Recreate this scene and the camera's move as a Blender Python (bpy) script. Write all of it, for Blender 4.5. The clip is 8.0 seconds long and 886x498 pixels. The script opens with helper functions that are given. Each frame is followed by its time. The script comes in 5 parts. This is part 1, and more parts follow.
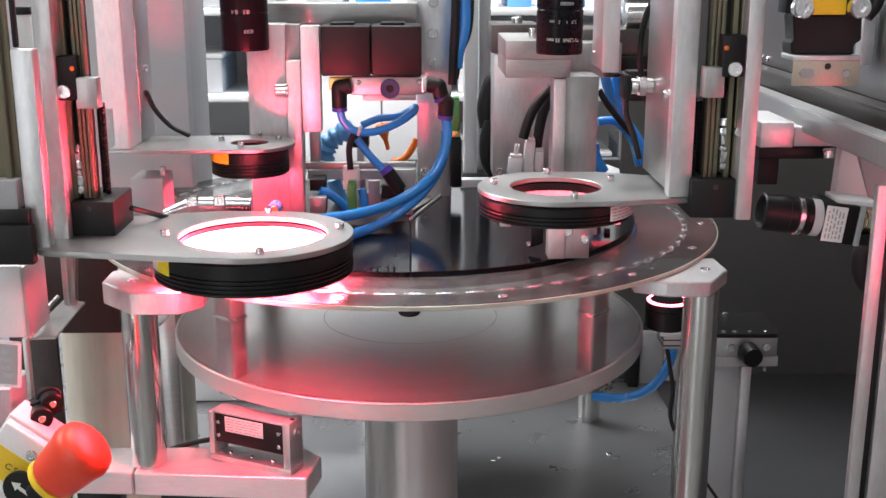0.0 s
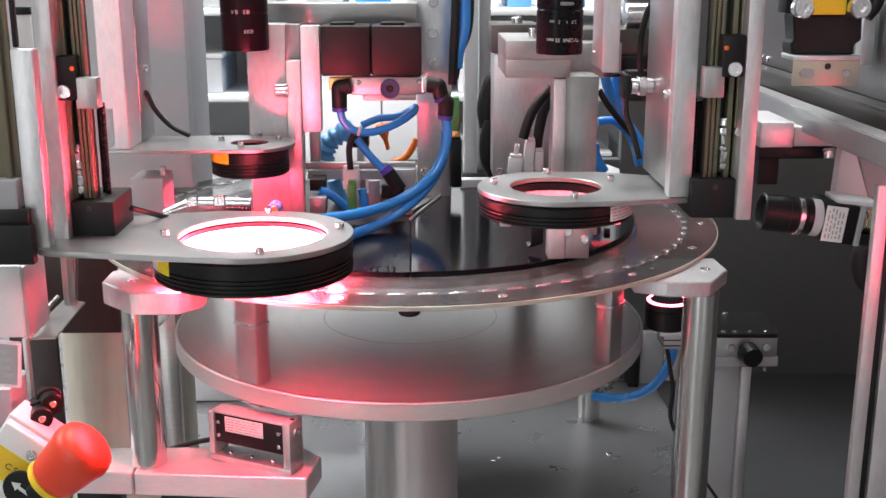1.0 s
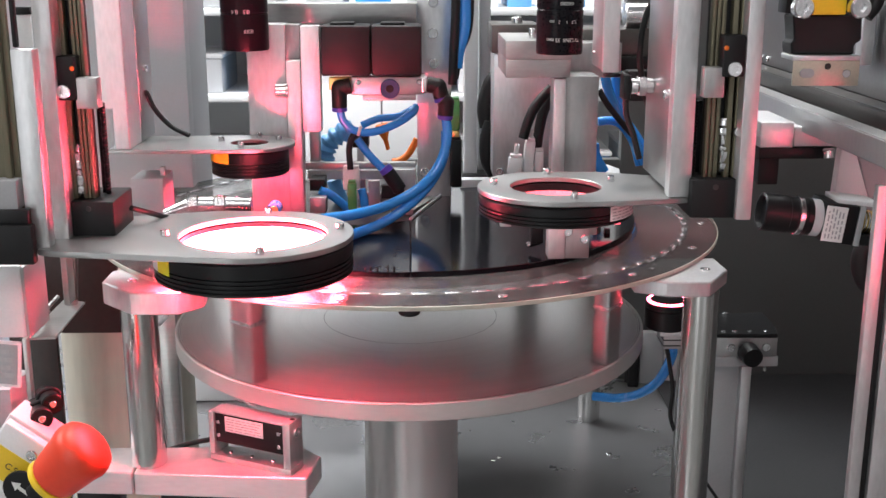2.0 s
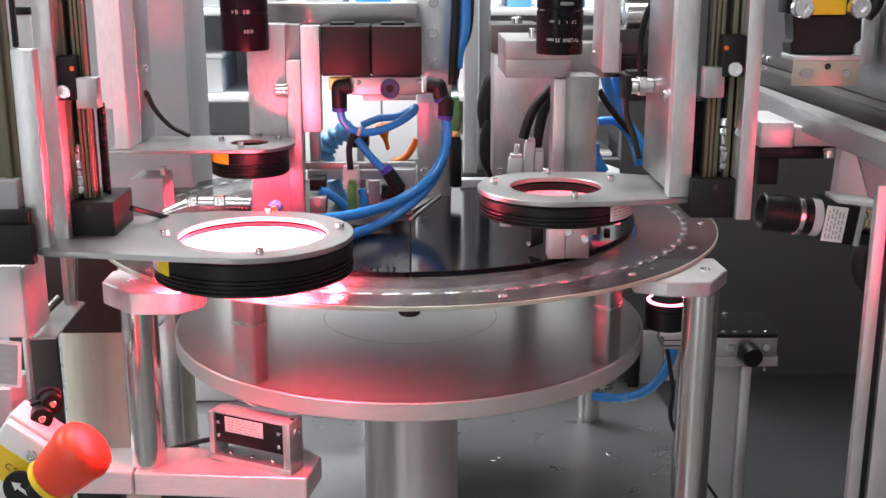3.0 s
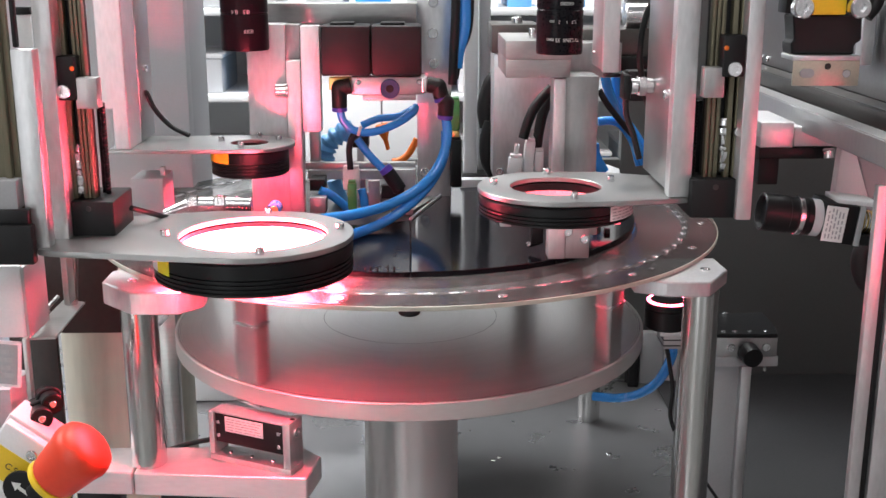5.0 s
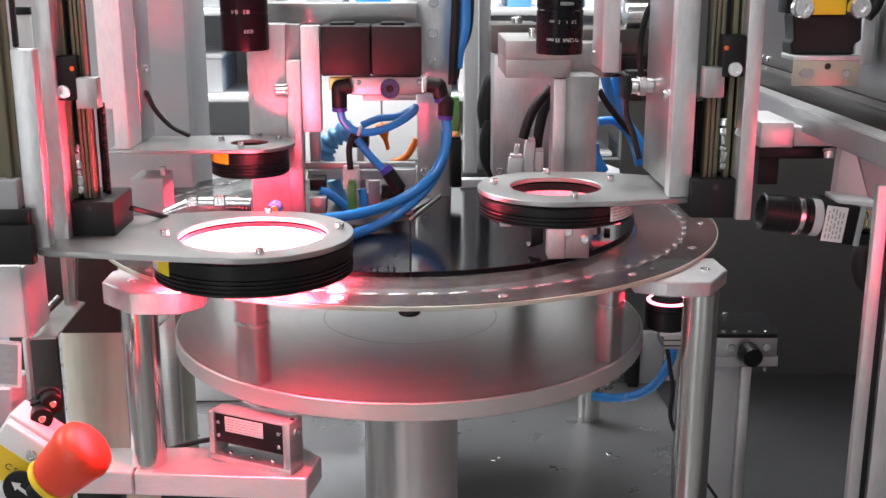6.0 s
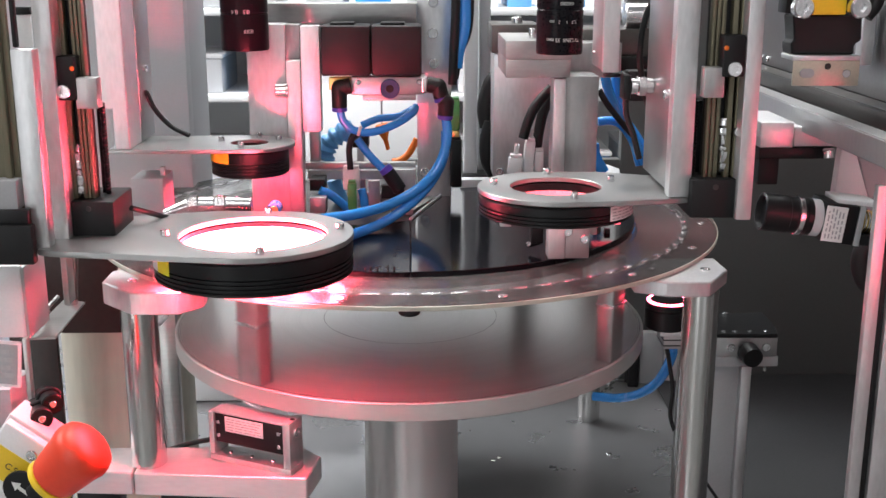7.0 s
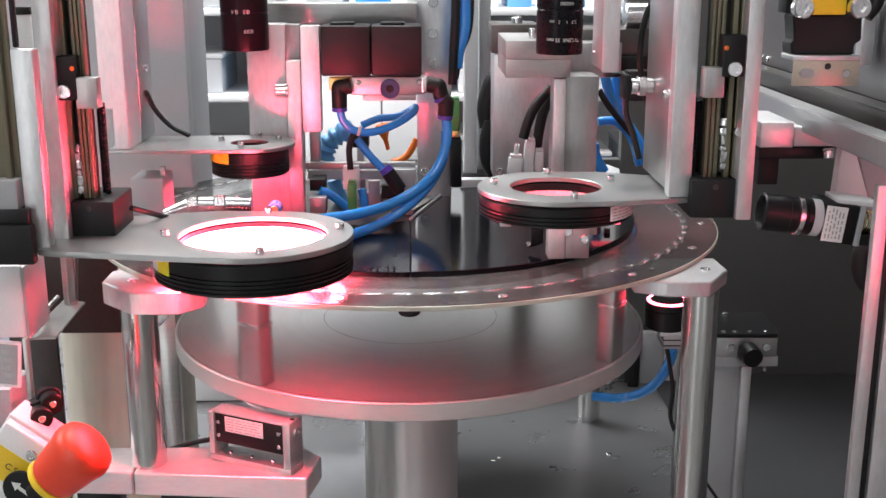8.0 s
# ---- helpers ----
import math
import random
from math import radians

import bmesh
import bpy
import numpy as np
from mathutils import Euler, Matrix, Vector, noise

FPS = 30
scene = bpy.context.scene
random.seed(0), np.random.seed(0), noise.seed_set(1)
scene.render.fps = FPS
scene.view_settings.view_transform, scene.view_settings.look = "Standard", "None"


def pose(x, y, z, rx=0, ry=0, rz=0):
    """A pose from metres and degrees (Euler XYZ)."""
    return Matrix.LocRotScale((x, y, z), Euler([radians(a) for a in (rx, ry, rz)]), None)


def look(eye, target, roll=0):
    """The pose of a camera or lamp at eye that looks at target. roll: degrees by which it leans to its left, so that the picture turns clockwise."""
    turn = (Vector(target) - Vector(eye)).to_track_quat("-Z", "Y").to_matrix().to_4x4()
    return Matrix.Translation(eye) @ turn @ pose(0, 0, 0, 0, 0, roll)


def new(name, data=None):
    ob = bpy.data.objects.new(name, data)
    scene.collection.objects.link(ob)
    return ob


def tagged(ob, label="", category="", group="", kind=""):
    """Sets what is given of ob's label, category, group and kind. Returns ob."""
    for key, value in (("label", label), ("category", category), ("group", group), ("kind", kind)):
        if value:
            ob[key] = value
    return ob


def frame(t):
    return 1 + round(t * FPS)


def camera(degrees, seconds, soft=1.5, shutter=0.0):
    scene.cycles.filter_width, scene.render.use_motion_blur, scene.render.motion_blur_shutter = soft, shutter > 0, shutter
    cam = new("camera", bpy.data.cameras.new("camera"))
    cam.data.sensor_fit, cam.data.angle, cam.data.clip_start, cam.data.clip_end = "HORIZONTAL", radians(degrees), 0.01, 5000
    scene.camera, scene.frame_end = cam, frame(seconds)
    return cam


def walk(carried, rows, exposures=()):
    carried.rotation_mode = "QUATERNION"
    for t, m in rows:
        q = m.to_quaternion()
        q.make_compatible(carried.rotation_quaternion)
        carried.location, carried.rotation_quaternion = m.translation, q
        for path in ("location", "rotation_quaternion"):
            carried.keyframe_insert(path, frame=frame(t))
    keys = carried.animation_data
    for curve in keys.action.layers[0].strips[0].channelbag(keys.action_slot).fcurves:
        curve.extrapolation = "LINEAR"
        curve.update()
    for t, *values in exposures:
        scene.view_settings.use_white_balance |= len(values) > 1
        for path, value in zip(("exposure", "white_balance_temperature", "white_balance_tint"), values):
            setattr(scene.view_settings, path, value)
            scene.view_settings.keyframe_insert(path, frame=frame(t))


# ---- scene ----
cam = camera(43.3, 8.0, soft=1.5, shutter=0.5)
EYE, AIM = (0.01, -0.7651, 0.2496), (0.0270, 0.2020, -0.0041)
walk(cam, [(0.0, look(EYE, AIM)), (8.0, look(EYE, AIM))], exposures=[(0.0, -0.14), (8.0, -0.14)])

# ---------------------------------------------------------------- light: a factory hall; its lamps are added and stay unseen
world = bpy.data.worlds.new("hall_air")
scene.world = world
world.use_nodes = True
world.node_tree.nodes["Background"].inputs[0].default_value = (0.80, 0.86, 0.92, 1)
world.node_tree.nodes["Background"].inputs[1].default_value = 0.09


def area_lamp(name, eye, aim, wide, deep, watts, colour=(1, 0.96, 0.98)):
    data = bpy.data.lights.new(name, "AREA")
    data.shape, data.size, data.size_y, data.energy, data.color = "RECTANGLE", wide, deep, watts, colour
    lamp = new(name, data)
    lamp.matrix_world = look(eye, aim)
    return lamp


area_lamp("added_lamp_front", (-0.25, -2.1, 1.66), (-0.1, -0.1, 0.0), 1.5, 0.5, 13)
area_lamp("added_lamp_over", (0.1, 0.25, 1.66), (0.1, 0.25, 0.0), 1.4, 0.5, 1.5)
area_lamp("added_lamp_side", (-1.75, 0.15, 1.66), (-0.1, 0.15, -0.1), 1.2, 0.5, 44)
# two unseen windows, added for low front light and streaks on the posts
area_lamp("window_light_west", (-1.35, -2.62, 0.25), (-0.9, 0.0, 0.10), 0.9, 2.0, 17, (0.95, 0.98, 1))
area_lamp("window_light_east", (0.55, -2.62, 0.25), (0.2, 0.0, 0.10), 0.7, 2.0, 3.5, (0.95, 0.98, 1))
area_lamp("added_lamp_rear", (-0.55, 0.85, 1.66), (-0.45, 1.15, 0.0), 1.8, 0.5, 90, (0.94, 0.98, 1))


# ---------------------------------------------------------------- materials
def shader(name):
    m = bpy.data.materials.new(name)
    m.use_nodes = True
    n = m.node_tree.nodes
    return m, n, m.node_tree.links, n["Principled BSDF"]


def surface(name, colour, rough, metal=0.0, grain=(60, 60, 60), vary=0.12, bump=0.02, rough_vary=0.15, blotch=9.0, coat=0.0, spec=0.5):
    """Two scales of variation: fine grain (stretched for brushed metal) and soft blotches; both in colour, roughness and relief."""
    m, n, l, b = shader(name)
    where = n.new("ShaderNodeTexCoord")
    sc = n.new("ShaderNodeMapping")
    sc.inputs["Scale"].default_value = grain
    fine = n.new("ShaderNodeTexNoise")
    fine.inputs["Scale"].default_value, fine.inputs["Detail"].default_value = 10.0, 4.0
    soft = n.new("ShaderNodeTexNoise")
    soft.inputs["Scale"].default_value, soft.inputs["Detail"].default_value = blotch, 5.0
    l.new(where.outputs["Object"], sc.inputs["Vector"])
    l.new(sc.outputs["Vector"], fine.inputs["Vector"])
    l.new(where.outputs["Object"], soft.inputs["Vector"])
    add = n.new("ShaderNodeMath")
    add.operation = "ADD"
    l.new(fine.outputs["Fac"], add.inputs[0])
    l.new(soft.outputs["Fac"], add.inputs[1])
    ramp = n.new("ShaderNodeMapRange")
    ramp.inputs["From Min"].default_value, ramp.inputs["From Max"].default_value = 0.6, 1.4
    ramp.inputs["To Min"].default_value, ramp.inputs["To Max"].default_value = 1 - vary, 1 + vary
    l.new(add.outputs[0], ramp.inputs["Value"])
    mix = n.new("ShaderNodeVectorMath")
    mix.operation = "SCALE"
    mix.inputs[0].default_value = colour
    l.new(ramp.outputs[0], mix.inputs["Scale"])
    l.new(mix.outputs[0], b.inputs["Base Color"])
    rr = n.new("ShaderNodeMapRange")
    rr.inputs["From Min"].default_value, rr.inputs["From Max"].default_value = 0.6, 1.4
    rr.inputs["To Min"].default_value, rr.inputs["To Max"].default_value = rough * (1 - rough_vary), min(1, rough * (1 + rough_vary))
    l.new(add.outputs[0], rr.inputs["Value"])
    l.new(rr.outputs[0], b.inputs["Roughness"])
    b.inputs["Metallic"].default_value = metal
    b.inputs["Coat Weight"].default_value = coat
    b.inputs["Specular IOR Level"].default_value = spec
    if bump:
        bp = n.new("ShaderNodeBump")
        bp.inputs["Strength"].default_value, bp.inputs["Distance"].default_value = bump * 5, 0.0005
        l.new(fine.outputs["Fac"], bp.inputs["Height"])
        l.new(bp.outputs["Normal"], b.inputs["Normal"])
    return m


def glow(name, colour, strength):
    m, n, l, b = shader(name)
    b.inputs["Base Color"].default_value = (0.6, 0.5, 0.5, 1)
    b.inputs["Roughness"].default_value = 0.4
    b.inputs["Emission Color"].default_value = (*colour, 1)
    b.inputs["Emission Strength"].default_value = strength
    return m


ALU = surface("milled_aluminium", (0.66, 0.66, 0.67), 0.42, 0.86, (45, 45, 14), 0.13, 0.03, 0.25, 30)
# crosswise grain, and darkened: dimmer light on level plates put into the colour
ALU_X = surface("milled_aluminium_crosswise_dark", (0.39, 0.39, 0.385), 0.38, 0.86, (14, 45, 45), 0.13, 0.03, 0.25, 30)
# darker copy of ALU; on side faces it puts shade into the colour
ALU_DARK = surface("darker_aluminium", (0.42, 0.42, 0.42), 0.40, 0.88, (45, 45, 14), 0.14, 0.03, 0.25, 30)
ALU_CAST = surface("turned_disc_face", (0.46, 0.455, 0.445), 0.30, 0.70, (5, 5, 5), 0.08, 0.0, 0.10, 3)


def concentric(m, fine_scale, soft_scale):
    """Runs a surface's two noises over the distance from the axis, as a lathe leaves them."""
    n, l = m.node_tree.nodes, m.node_tree.links
    far = n.new("ShaderNodeVectorMath")
    far.operation = "LENGTH"
    l.new(n["Texture Coordinate"].outputs["Object"], far.inputs[0])
    for name, scale in (("Noise Texture", fine_scale), ("Noise Texture.001", soft_scale)):
        n[name].noise_dimensions = "1D"
        n[name].inputs["Scale"].default_value = scale
        l.new(far.outputs["Value"], n[name].inputs["W"])


concentric(ALU_CAST, 900.0, 90.0)
DISC_RIM = surface("turned_disc_rim", (0.60, 0.595, 0.58), 0.42, 0.6, (20, 20, 60), 0.07, 0.01)
BAR_ALU = surface("bright_milled_bar", (0.72, 0.72, 0.725), 0.40, 0.62, (14, 45, 45), 0.08, 0.02, 0.2, 30)
GUARD = surface("dull_guard_sheet", (0.25, 0.245, 0.25), 0.36, 0.8, (4, 40, 40), 0.12, 0.01)
DARK_STEEL = surface("blackened_steel", (0.11, 0.105, 0.10), 0.42, 0.8, (40, 40, 40), 0.12, 0.01)
COLUMN = surface("turned_steel_column", (0.74, 0.735, 0.725), 0.36, 0.62, (3, 3, 3), 0.05, 0.0)
RIM_EDGE = surface("frosted_rim_edge", (0.46, 0.45, 0.38), 0.4, 0.0, (40, 40, 40), 0.08, 0.01)


def tinted_glass(name, colour, rough, tint, clear, milky):
    """A thin tinted glass plate: its gloss, its see-through share and a faint milky scatter."""
    m = surface(name, colour, rough, 0.55, (8, 8, 8), 0.08, 0.0)
    n, l = m.node_tree.nodes, m.node_tree.links
    b, out = n["Principled BSDF"], n["Material Output"]
    see, scatter = n.new("ShaderNodeBsdfTransparent"), n.new("ShaderNodeBsdfTranslucent")
    see.inputs["Color"].default_value = (*tint, 1)
    scatter.inputs["Color"].default_value = (0.7, 0.7, 0.7, 1)
    first, second = n.new("ShaderNodeMixShader"), n.new("ShaderNodeMixShader")
    first.inputs["Fac"].default_value, second.inputs["Fac"].default_value = clear, milky
    l.new(b.outputs["BSDF"], first.inputs[1])
    l.new(see.outputs["BSDF"], first.inputs[2])
    l.new(first.outputs["Shader"], second.inputs[1])
    l.new(scatter.outputs["BSDF"], second.inputs[2])
    l.new(second.outputs["Shader"], out.inputs["Surface"])
    return m


DIAL_GLASS = tinted_glass("dial_glass", (0.28, 0.28, 0.28), 0.16, (0.86, 0.88, 0.87), 0.66, 0.12)
RIM_GLASS = tinted_glass("smoked_rim_glass", (0.20, 0.20, 0.20), 0.18, (0.62, 0.63, 0.62), 0.62, 0.12)
STEEL = surface("ground_steel", (0.66, 0.65, 0.64), 0.20, 1.0, (20, 20, 2), 0.08, 0.006)
ZINC = surface("zinc_plated_steel", (0.75, 0.75, 0.76), 0.25, 1.0, (80, 80, 80), 0.1, 0.01)
SHEET = surface("stainless_sheet", (0.50, 0.495, 0.48), 0.32, 0.9, (4, 40, 40), 0.12, 0.01)
OLIVE = surface("bronze_anodised_rail", (0.15, 0.135, 0.09), 0.45, 0.4, (60, 60, 3), 0.15, 0.01)
BLACK = surface("black_anodised", (0.007, 0.007, 0.008), 0.42, 0.0, (80, 80, 80), 0.25, 0.02, spec=0.28)
BLACK_SATIN = surface("black_plastic", (0.010, 0.010, 0.011), 0.5, 0.0, (120, 120, 120), 0.2, 0.03, spec=0.28)
BLACK_GLOSS = surface("polished_black_acrylic", (0.006, 0.006, 0.008), 0.12, 0.0, (20, 20, 20), 0.2, 0.0, 0.15, 14, spec=0.18)
BLACK_DECK = surface("satin_black_acrylic", (0.006, 0.006, 0.008), 0.26, 0.0, (20, 20, 20), 0.2, 0.0, 0.15, 14, spec=0.12)
LENS_BLACK = surface("black_lens_finish", (0.006, 0.006, 0.008), 0.30, 0.0, (80, 80, 80), 0.2, 0.01, spec=0.12)
RUBBER = surface("black_cable_sheath", (0.011, 0.011, 0.012), 0.48, 0.0, (100, 100, 100), 0.2, 0.01, spec=0.35)
BLUE = surface("blue_polyurethane_hose", (0.035, 0.29, 0.80), 0.25, 0.0, (3, 3, 3), 0.05, 0.0, coat=0.4)
BLUE_PALE = surface("blue_spiral_hose", (0.12, 0.36, 0.66), 0.35, 0.0, (6, 6, 6), 0.10, 0.0)
PURPLE = surface("violet_release_collar", (0.10, 0.06, 0.45), 0.4)
RED = surface("red_mushroom_plastic", (0.80, 0.06, 0.025), 0.42, 0.0, (30, 30, 30), 0.05, 0.01)
YELLOW = surface("yellow_plastic", (0.80, 0.55, 0.02), 0.45, 0.0, (60, 60, 60), 0.07, 0.01)
LABEL_YELLOW = surface("yellow_label_paper", (0.80, 0.72, 0.03), 0.6, 0.0, (80, 80, 80), 0.07, 0.0)
WHITE = surface("white_label_paper", (0.78, 0.78, 0.77), 0.6, 0.0, (80, 80, 80), 0.05, 0.0)
WHITE_PAINT = surface("white_powder_coat", (0.74, 0.74, 0.75), 0.5, 0.0, (90, 90, 90), 0.05, 0.02)
INK = surface("dark_print", (0.03, 0.03, 0.03), 0.6)
INK_PALE = surface("white_print", (0.72, 0.72, 0.70), 0.5)
GREY_PAINT = surface("grey_powder_coat", (0.36, 0.37, 0.38), 0.5, 0.0, (70, 70, 70), 0.07, 0.02)
GREY_WALL = surface("light_grey_panel_paint", (0.50, 0.51, 0.53), 0.55, 0.0, (50, 50, 50), 0.05, 0.02)
DARK_PANEL = surface("dark_grey_panel_paint", (0.078, 0.080, 0.079), 0.55, 0.0, (50, 50, 50), 0.10, 0.02)
TABLE = surface("coated_machine_base", (0.35, 0.35, 0.36), 0.28, 0.79, (3, 3, 3), 0.07, 0.0, 0.06, 5)
BEIGE = surface("tumbled_beige_sheet", (0.60, 0.56, 0.46), 0.42, 0.1, (20, 20, 4), 0.10, 0.01)
GREEN = surface("green_plastic", (0.06, 0.26, 0.07), 0.45)
ORANGE = surface("orange_cable_sheath", (0.75, 0.16, 0.01), 0.45)
BRASS = surface("brass", (0.72, 0.50, 0.18), 0.3, 1.0)
CLEAR = surface("milky_plug", (0.70, 0.70, 0.66), 0.3, 0.0, spec=0.6)
HALL = surface("hall_paint", (0.42, 0.43, 0.43), 0.7, 0.0, (8, 8, 8), 0.08, 0.0, blotch=1.0)
HALL_FLOOR = surface("grey_hall_floor", (0.28, 0.28, 0.27), 0.45, 0.0, (8, 8, 8), 0.1, 0.0, blotch=2.0)
LED = glow("red_led_glow", (1.0, 0.065, 0.11), 150)
LED_FACE = glow("red_led_face_glow", (1.0, 0.062, 0.10), 180)
LED_SMALL = glow("small_red_led_glow", (1.0, 0.065, 0.12), 90)
LED_DIM = glow("dim_red_led_glow", (1.0, 0.06, 0.11), 3)
LED_SIDE = glow("side_led_glow", (1.0, 0.055, 0.12), 34)
LED_UNDER = glow("under_led_glow", (1.0, 0.05, 0.10), 90)
LED_DOT = glow("red_led_chip", (1.0, 0.12, 0.2), 14)
ADDED_GLOW = glow("added_luminaire_glow", (1.0, 0.98, 0.95), 4)


# ---------------------------------------------------------------- building blocks
def thing(name, loc, label, category, group="", kind=""):
    root = new(name)
    root.empty_display_size = 0.01
    root.location = loc
    return tagged(root, label, category, group, kind)


def part(name, bm, material, parent=None, label="", smooth=True, kind=""):
    mesh = bpy.data.meshes.new(name)
    bmesh.ops.recalc_face_normals(bm, faces=bm.faces[:])
    for f in bm.faces:
        f.smooth = smooth
    if smooth:
        for e in bm.edges:
            if len(e.link_faces) == 2 and e.calc_face_angle(0) > 0.55:
                e.smooth = False
    bm.to_mesh(mesh)
    bm.free()
    mesh.materials.append(material)
    ob = new(name, mesh)
    if parent is not None:
        ob.parent = parent
        if parent.type == "EMPTY":
            ob.matrix_parent_inverse = Matrix.Translation(parent.location).inverted()
    return tagged(ob, label, kind=kind)


def box(x0, x1, z0, z1, y0, y1, bevel=0.0007, bm=None, m=None):
    bm = bm or bmesh.new()
    made = bmesh.ops.create_cube(bm, size=1)["verts"]
    for v in made:
        v.co = Vector(((x0 + x1) / 2 + v.co.x * (x1 - x0), (y0 + y1) / 2 + v.co.y * (y1 - y0), (z0 + z1) / 2 + v.co.z * (z1 - z0)))
    if m is not None:
        bmesh.ops.transform(bm, matrix=m, verts=made)
    if bevel:
        edges = list({e for v in made for e in v.link_edges})
        bmesh.ops.bevel(bm, geom=edges, offset=bevel, segments=2, affect="EDGES", profile=0.5)
    return bm


def lathe(profile, seg=48, m=None, bm=None, closed=False):
    """Turns (radius, height) pairs about z; ends at radius 0 close themselves; closed joins the last pair to the first."""
    bm = bm or bmesh.new()
    rings = []
    for r, z in profile:
        if r < 1e-6:
            rings.append([bm.verts.new((0, 0, z))])
        else:
            rings.append([bm.verts.new((r * math.cos(2 * math.pi * k / seg), r * math.sin(2 * math.pi * k / seg), z)) for k in range(seg)])
    pairs = list(zip(rings, rings[1:])) + ([(rings[-1], rings[0])] if closed else [])
    for a, b in pairs:
        for k in range(seg):
            j = (k + 1) % seg
            if len(a) == 1 and len(b) > 1:
                bm.faces.new((a[0], b[k], b[j]))
            elif len(b) == 1 and len(a) > 1:
                bm.faces.new((a[k], b[0], a[j]))
            elif len(a) > 1:
                bm.faces.new((a[k], b[k], b[j], a[j]))
    if m is not None:
        bmesh.ops.transform(bm, matrix=m, verts=[v for r in rings for v in r])
    return bm


def along(a, b):
    """A matrix that stands z along the way from a to b."""
    a, b = Vector(a), Vector(b)
    return Matrix.Translation(a) @ (b - a).to_track_quat("Z", "Y").to_matrix().to_4x4()


def rod(a, b, r, r2=None, seg=32, edge=0.0006, bm=None):
    h = (Vector(b) - Vector(a)).length
    r2 = r if r2 is None else r2
    e = min(edge, r * 0.3, h * 0.3)
    return lathe([(0, 0), (r - e, 0), (r, e), (r2, h - e), (r2 - e, h), (0, h)], seg, along(a, b), bm)


def tube(points, r, seg=12, steps=10, bm=None, ripple=0.0, pitch=0.01):
    """A round hose along a smooth curve through the points."""
    bm = bm or bmesh.new()
    p = [Vector(q) for q in points]
    p = [p[0] * 2 - p[1]] + p + [p[-1] * 2 - p[-2]]
    line = []
    for i in range(1, len(p) - 2):
        for s in range(steps):
            t = s / steps
            line.append(0.5 * (2 * p[i] + (p[i + 1] - p[i - 1]) * t + (2 * p[i - 1] - 5 * p[i] + 4 * p[i + 1] - p[i + 2]) * t * t
                               + (3 * p[i] - p[i - 1] - 3 * p[i + 1] + p[i + 2]) * t ** 3))
    line.append(p[-2])
    side, rings, run = None, [], 0.0
    for i, q in enumerate(line):
        d = (line[min(i + 1, len(line) - 1)] - line[max(i - 1, 0)]).normalized()
        side = d.orthogonal().normalized() if side is None else (side - d * side.dot(d)).normalized()
        up = d.cross(side)
        run += (q - line[i - 1]).length if i else 0
        rr = r * (1 + ripple * math.sin(run / pitch * 2 * math.pi))
        rings.append([bm.verts.new(q + (side * math.cos(2 * math.pi * k / seg) + up * math.sin(2 * math.pi * k / seg)) * rr) for k in range(seg)])
    for a, b in zip(rings, rings[1:]):
        for k in range(seg):
            bm.faces.new((a[k], a[(k + 1) % seg], b[(k + 1) % seg], b[k]))
    bm.faces.new(rings[0][::-1])
    bm.faces.new(rings[-1])
    return bm


def prism(outline, z0, z1, bevel=0.0005, m=None):
    """A plate from a flat outline of (x, y), from z0 up to z1."""
    bm = bmesh.new()
    low = [bm.verts.new((x, y, z0)) for x, y in outline]
    f = bm.faces.new(low)
    top = bmesh.ops.extrude_face_region(bm, geom=[f])["geom"]
    bmesh.ops.translate(bm, verts=[g for g in top if isinstance(g, bmesh.types.BMVert)], vec=(0, 0, z1 - z0))
    if bevel:
        bmesh.ops.bevel(bm, geom=bm.edges[:], offset=bevel, segments=1, affect="EDGES")
    if m is not None:
        bmesh.ops.transform(bm, matrix=m, verts=bm.verts[:])
    return bm


def holed_plate(outline, cx, cy, r, z0, z1, seg=96):
    """A plate with a round hole; the outline is seen whole from the hole's centre."""
    bm = bmesh.new()
    rows = []
    e = 0.0004
    for k in range(seg):
        a = 2 * math.pi * k / seg
        d = Vector((math.cos(a), math.sin(a)))
        far = r
        for p, q in zip(outline, outline[1:] + outline[:1]):
            px, py, qx, qy = p[0] - cx, p[1] - cy, q[0] - cx, q[1] - cy
            den = d.x * (qy - py) - d.y * (qx - px)
            if abs(den) < 1e-12:
                continue
            t = (px * (qy - py) - py * (qx - px)) / den
            u = (px * d.y - py * d.x) / den
            if t > 0 and -1e-9 <= u <= 1 + 1e-9:
                far = max(far, t)
        loop = [(r, z0 + e), (r, z1 - e), (r + e, z1), (far - e, z1), (far, z1 - e), (far, z0 + e), (far - e, z0), (r + e, z0)]
        rows.append([bm.verts.new((cx + d.x * rr, cy + d.y * rr, z)) for rr, z in loop])
    for k in range(seg):
        a, b = rows[k], rows[(k + 1) % seg]
        for i in range(8):
            j = (i + 1) % 8
            bm.faces.new((a[i], b[i], b[j], a[j]))
    return bm


def arc(cx, cy, r, a0, a1, n=24):
    return [(cx + r * math.cos(radians(a0 + (a1 - a0) * i / n)), cy + r * math.sin(radians(a0 + (a1 - a0) * i / n))) for i in range(n + 1)]


def screw(parent, at, way, r=0.0035, h=0.004, material=None, name="screw"):
    """A socket head cap screw whose head stands at a place, along a way; the hex socket is sunk in."""
    a = Vector(at)
    bm = lathe([(r, 0), (r, h - 0.0004), (r - 0.0004, h), (r * 0.52, h), (r * 0.48, h * 0.45), (0, h * 0.45)], 20, along(a, a + Vector(way)))
    return part(name, bm, material or ZINC, parent)


# ---------------------------------------------------------------- setting
TABLE_Z = -0.165


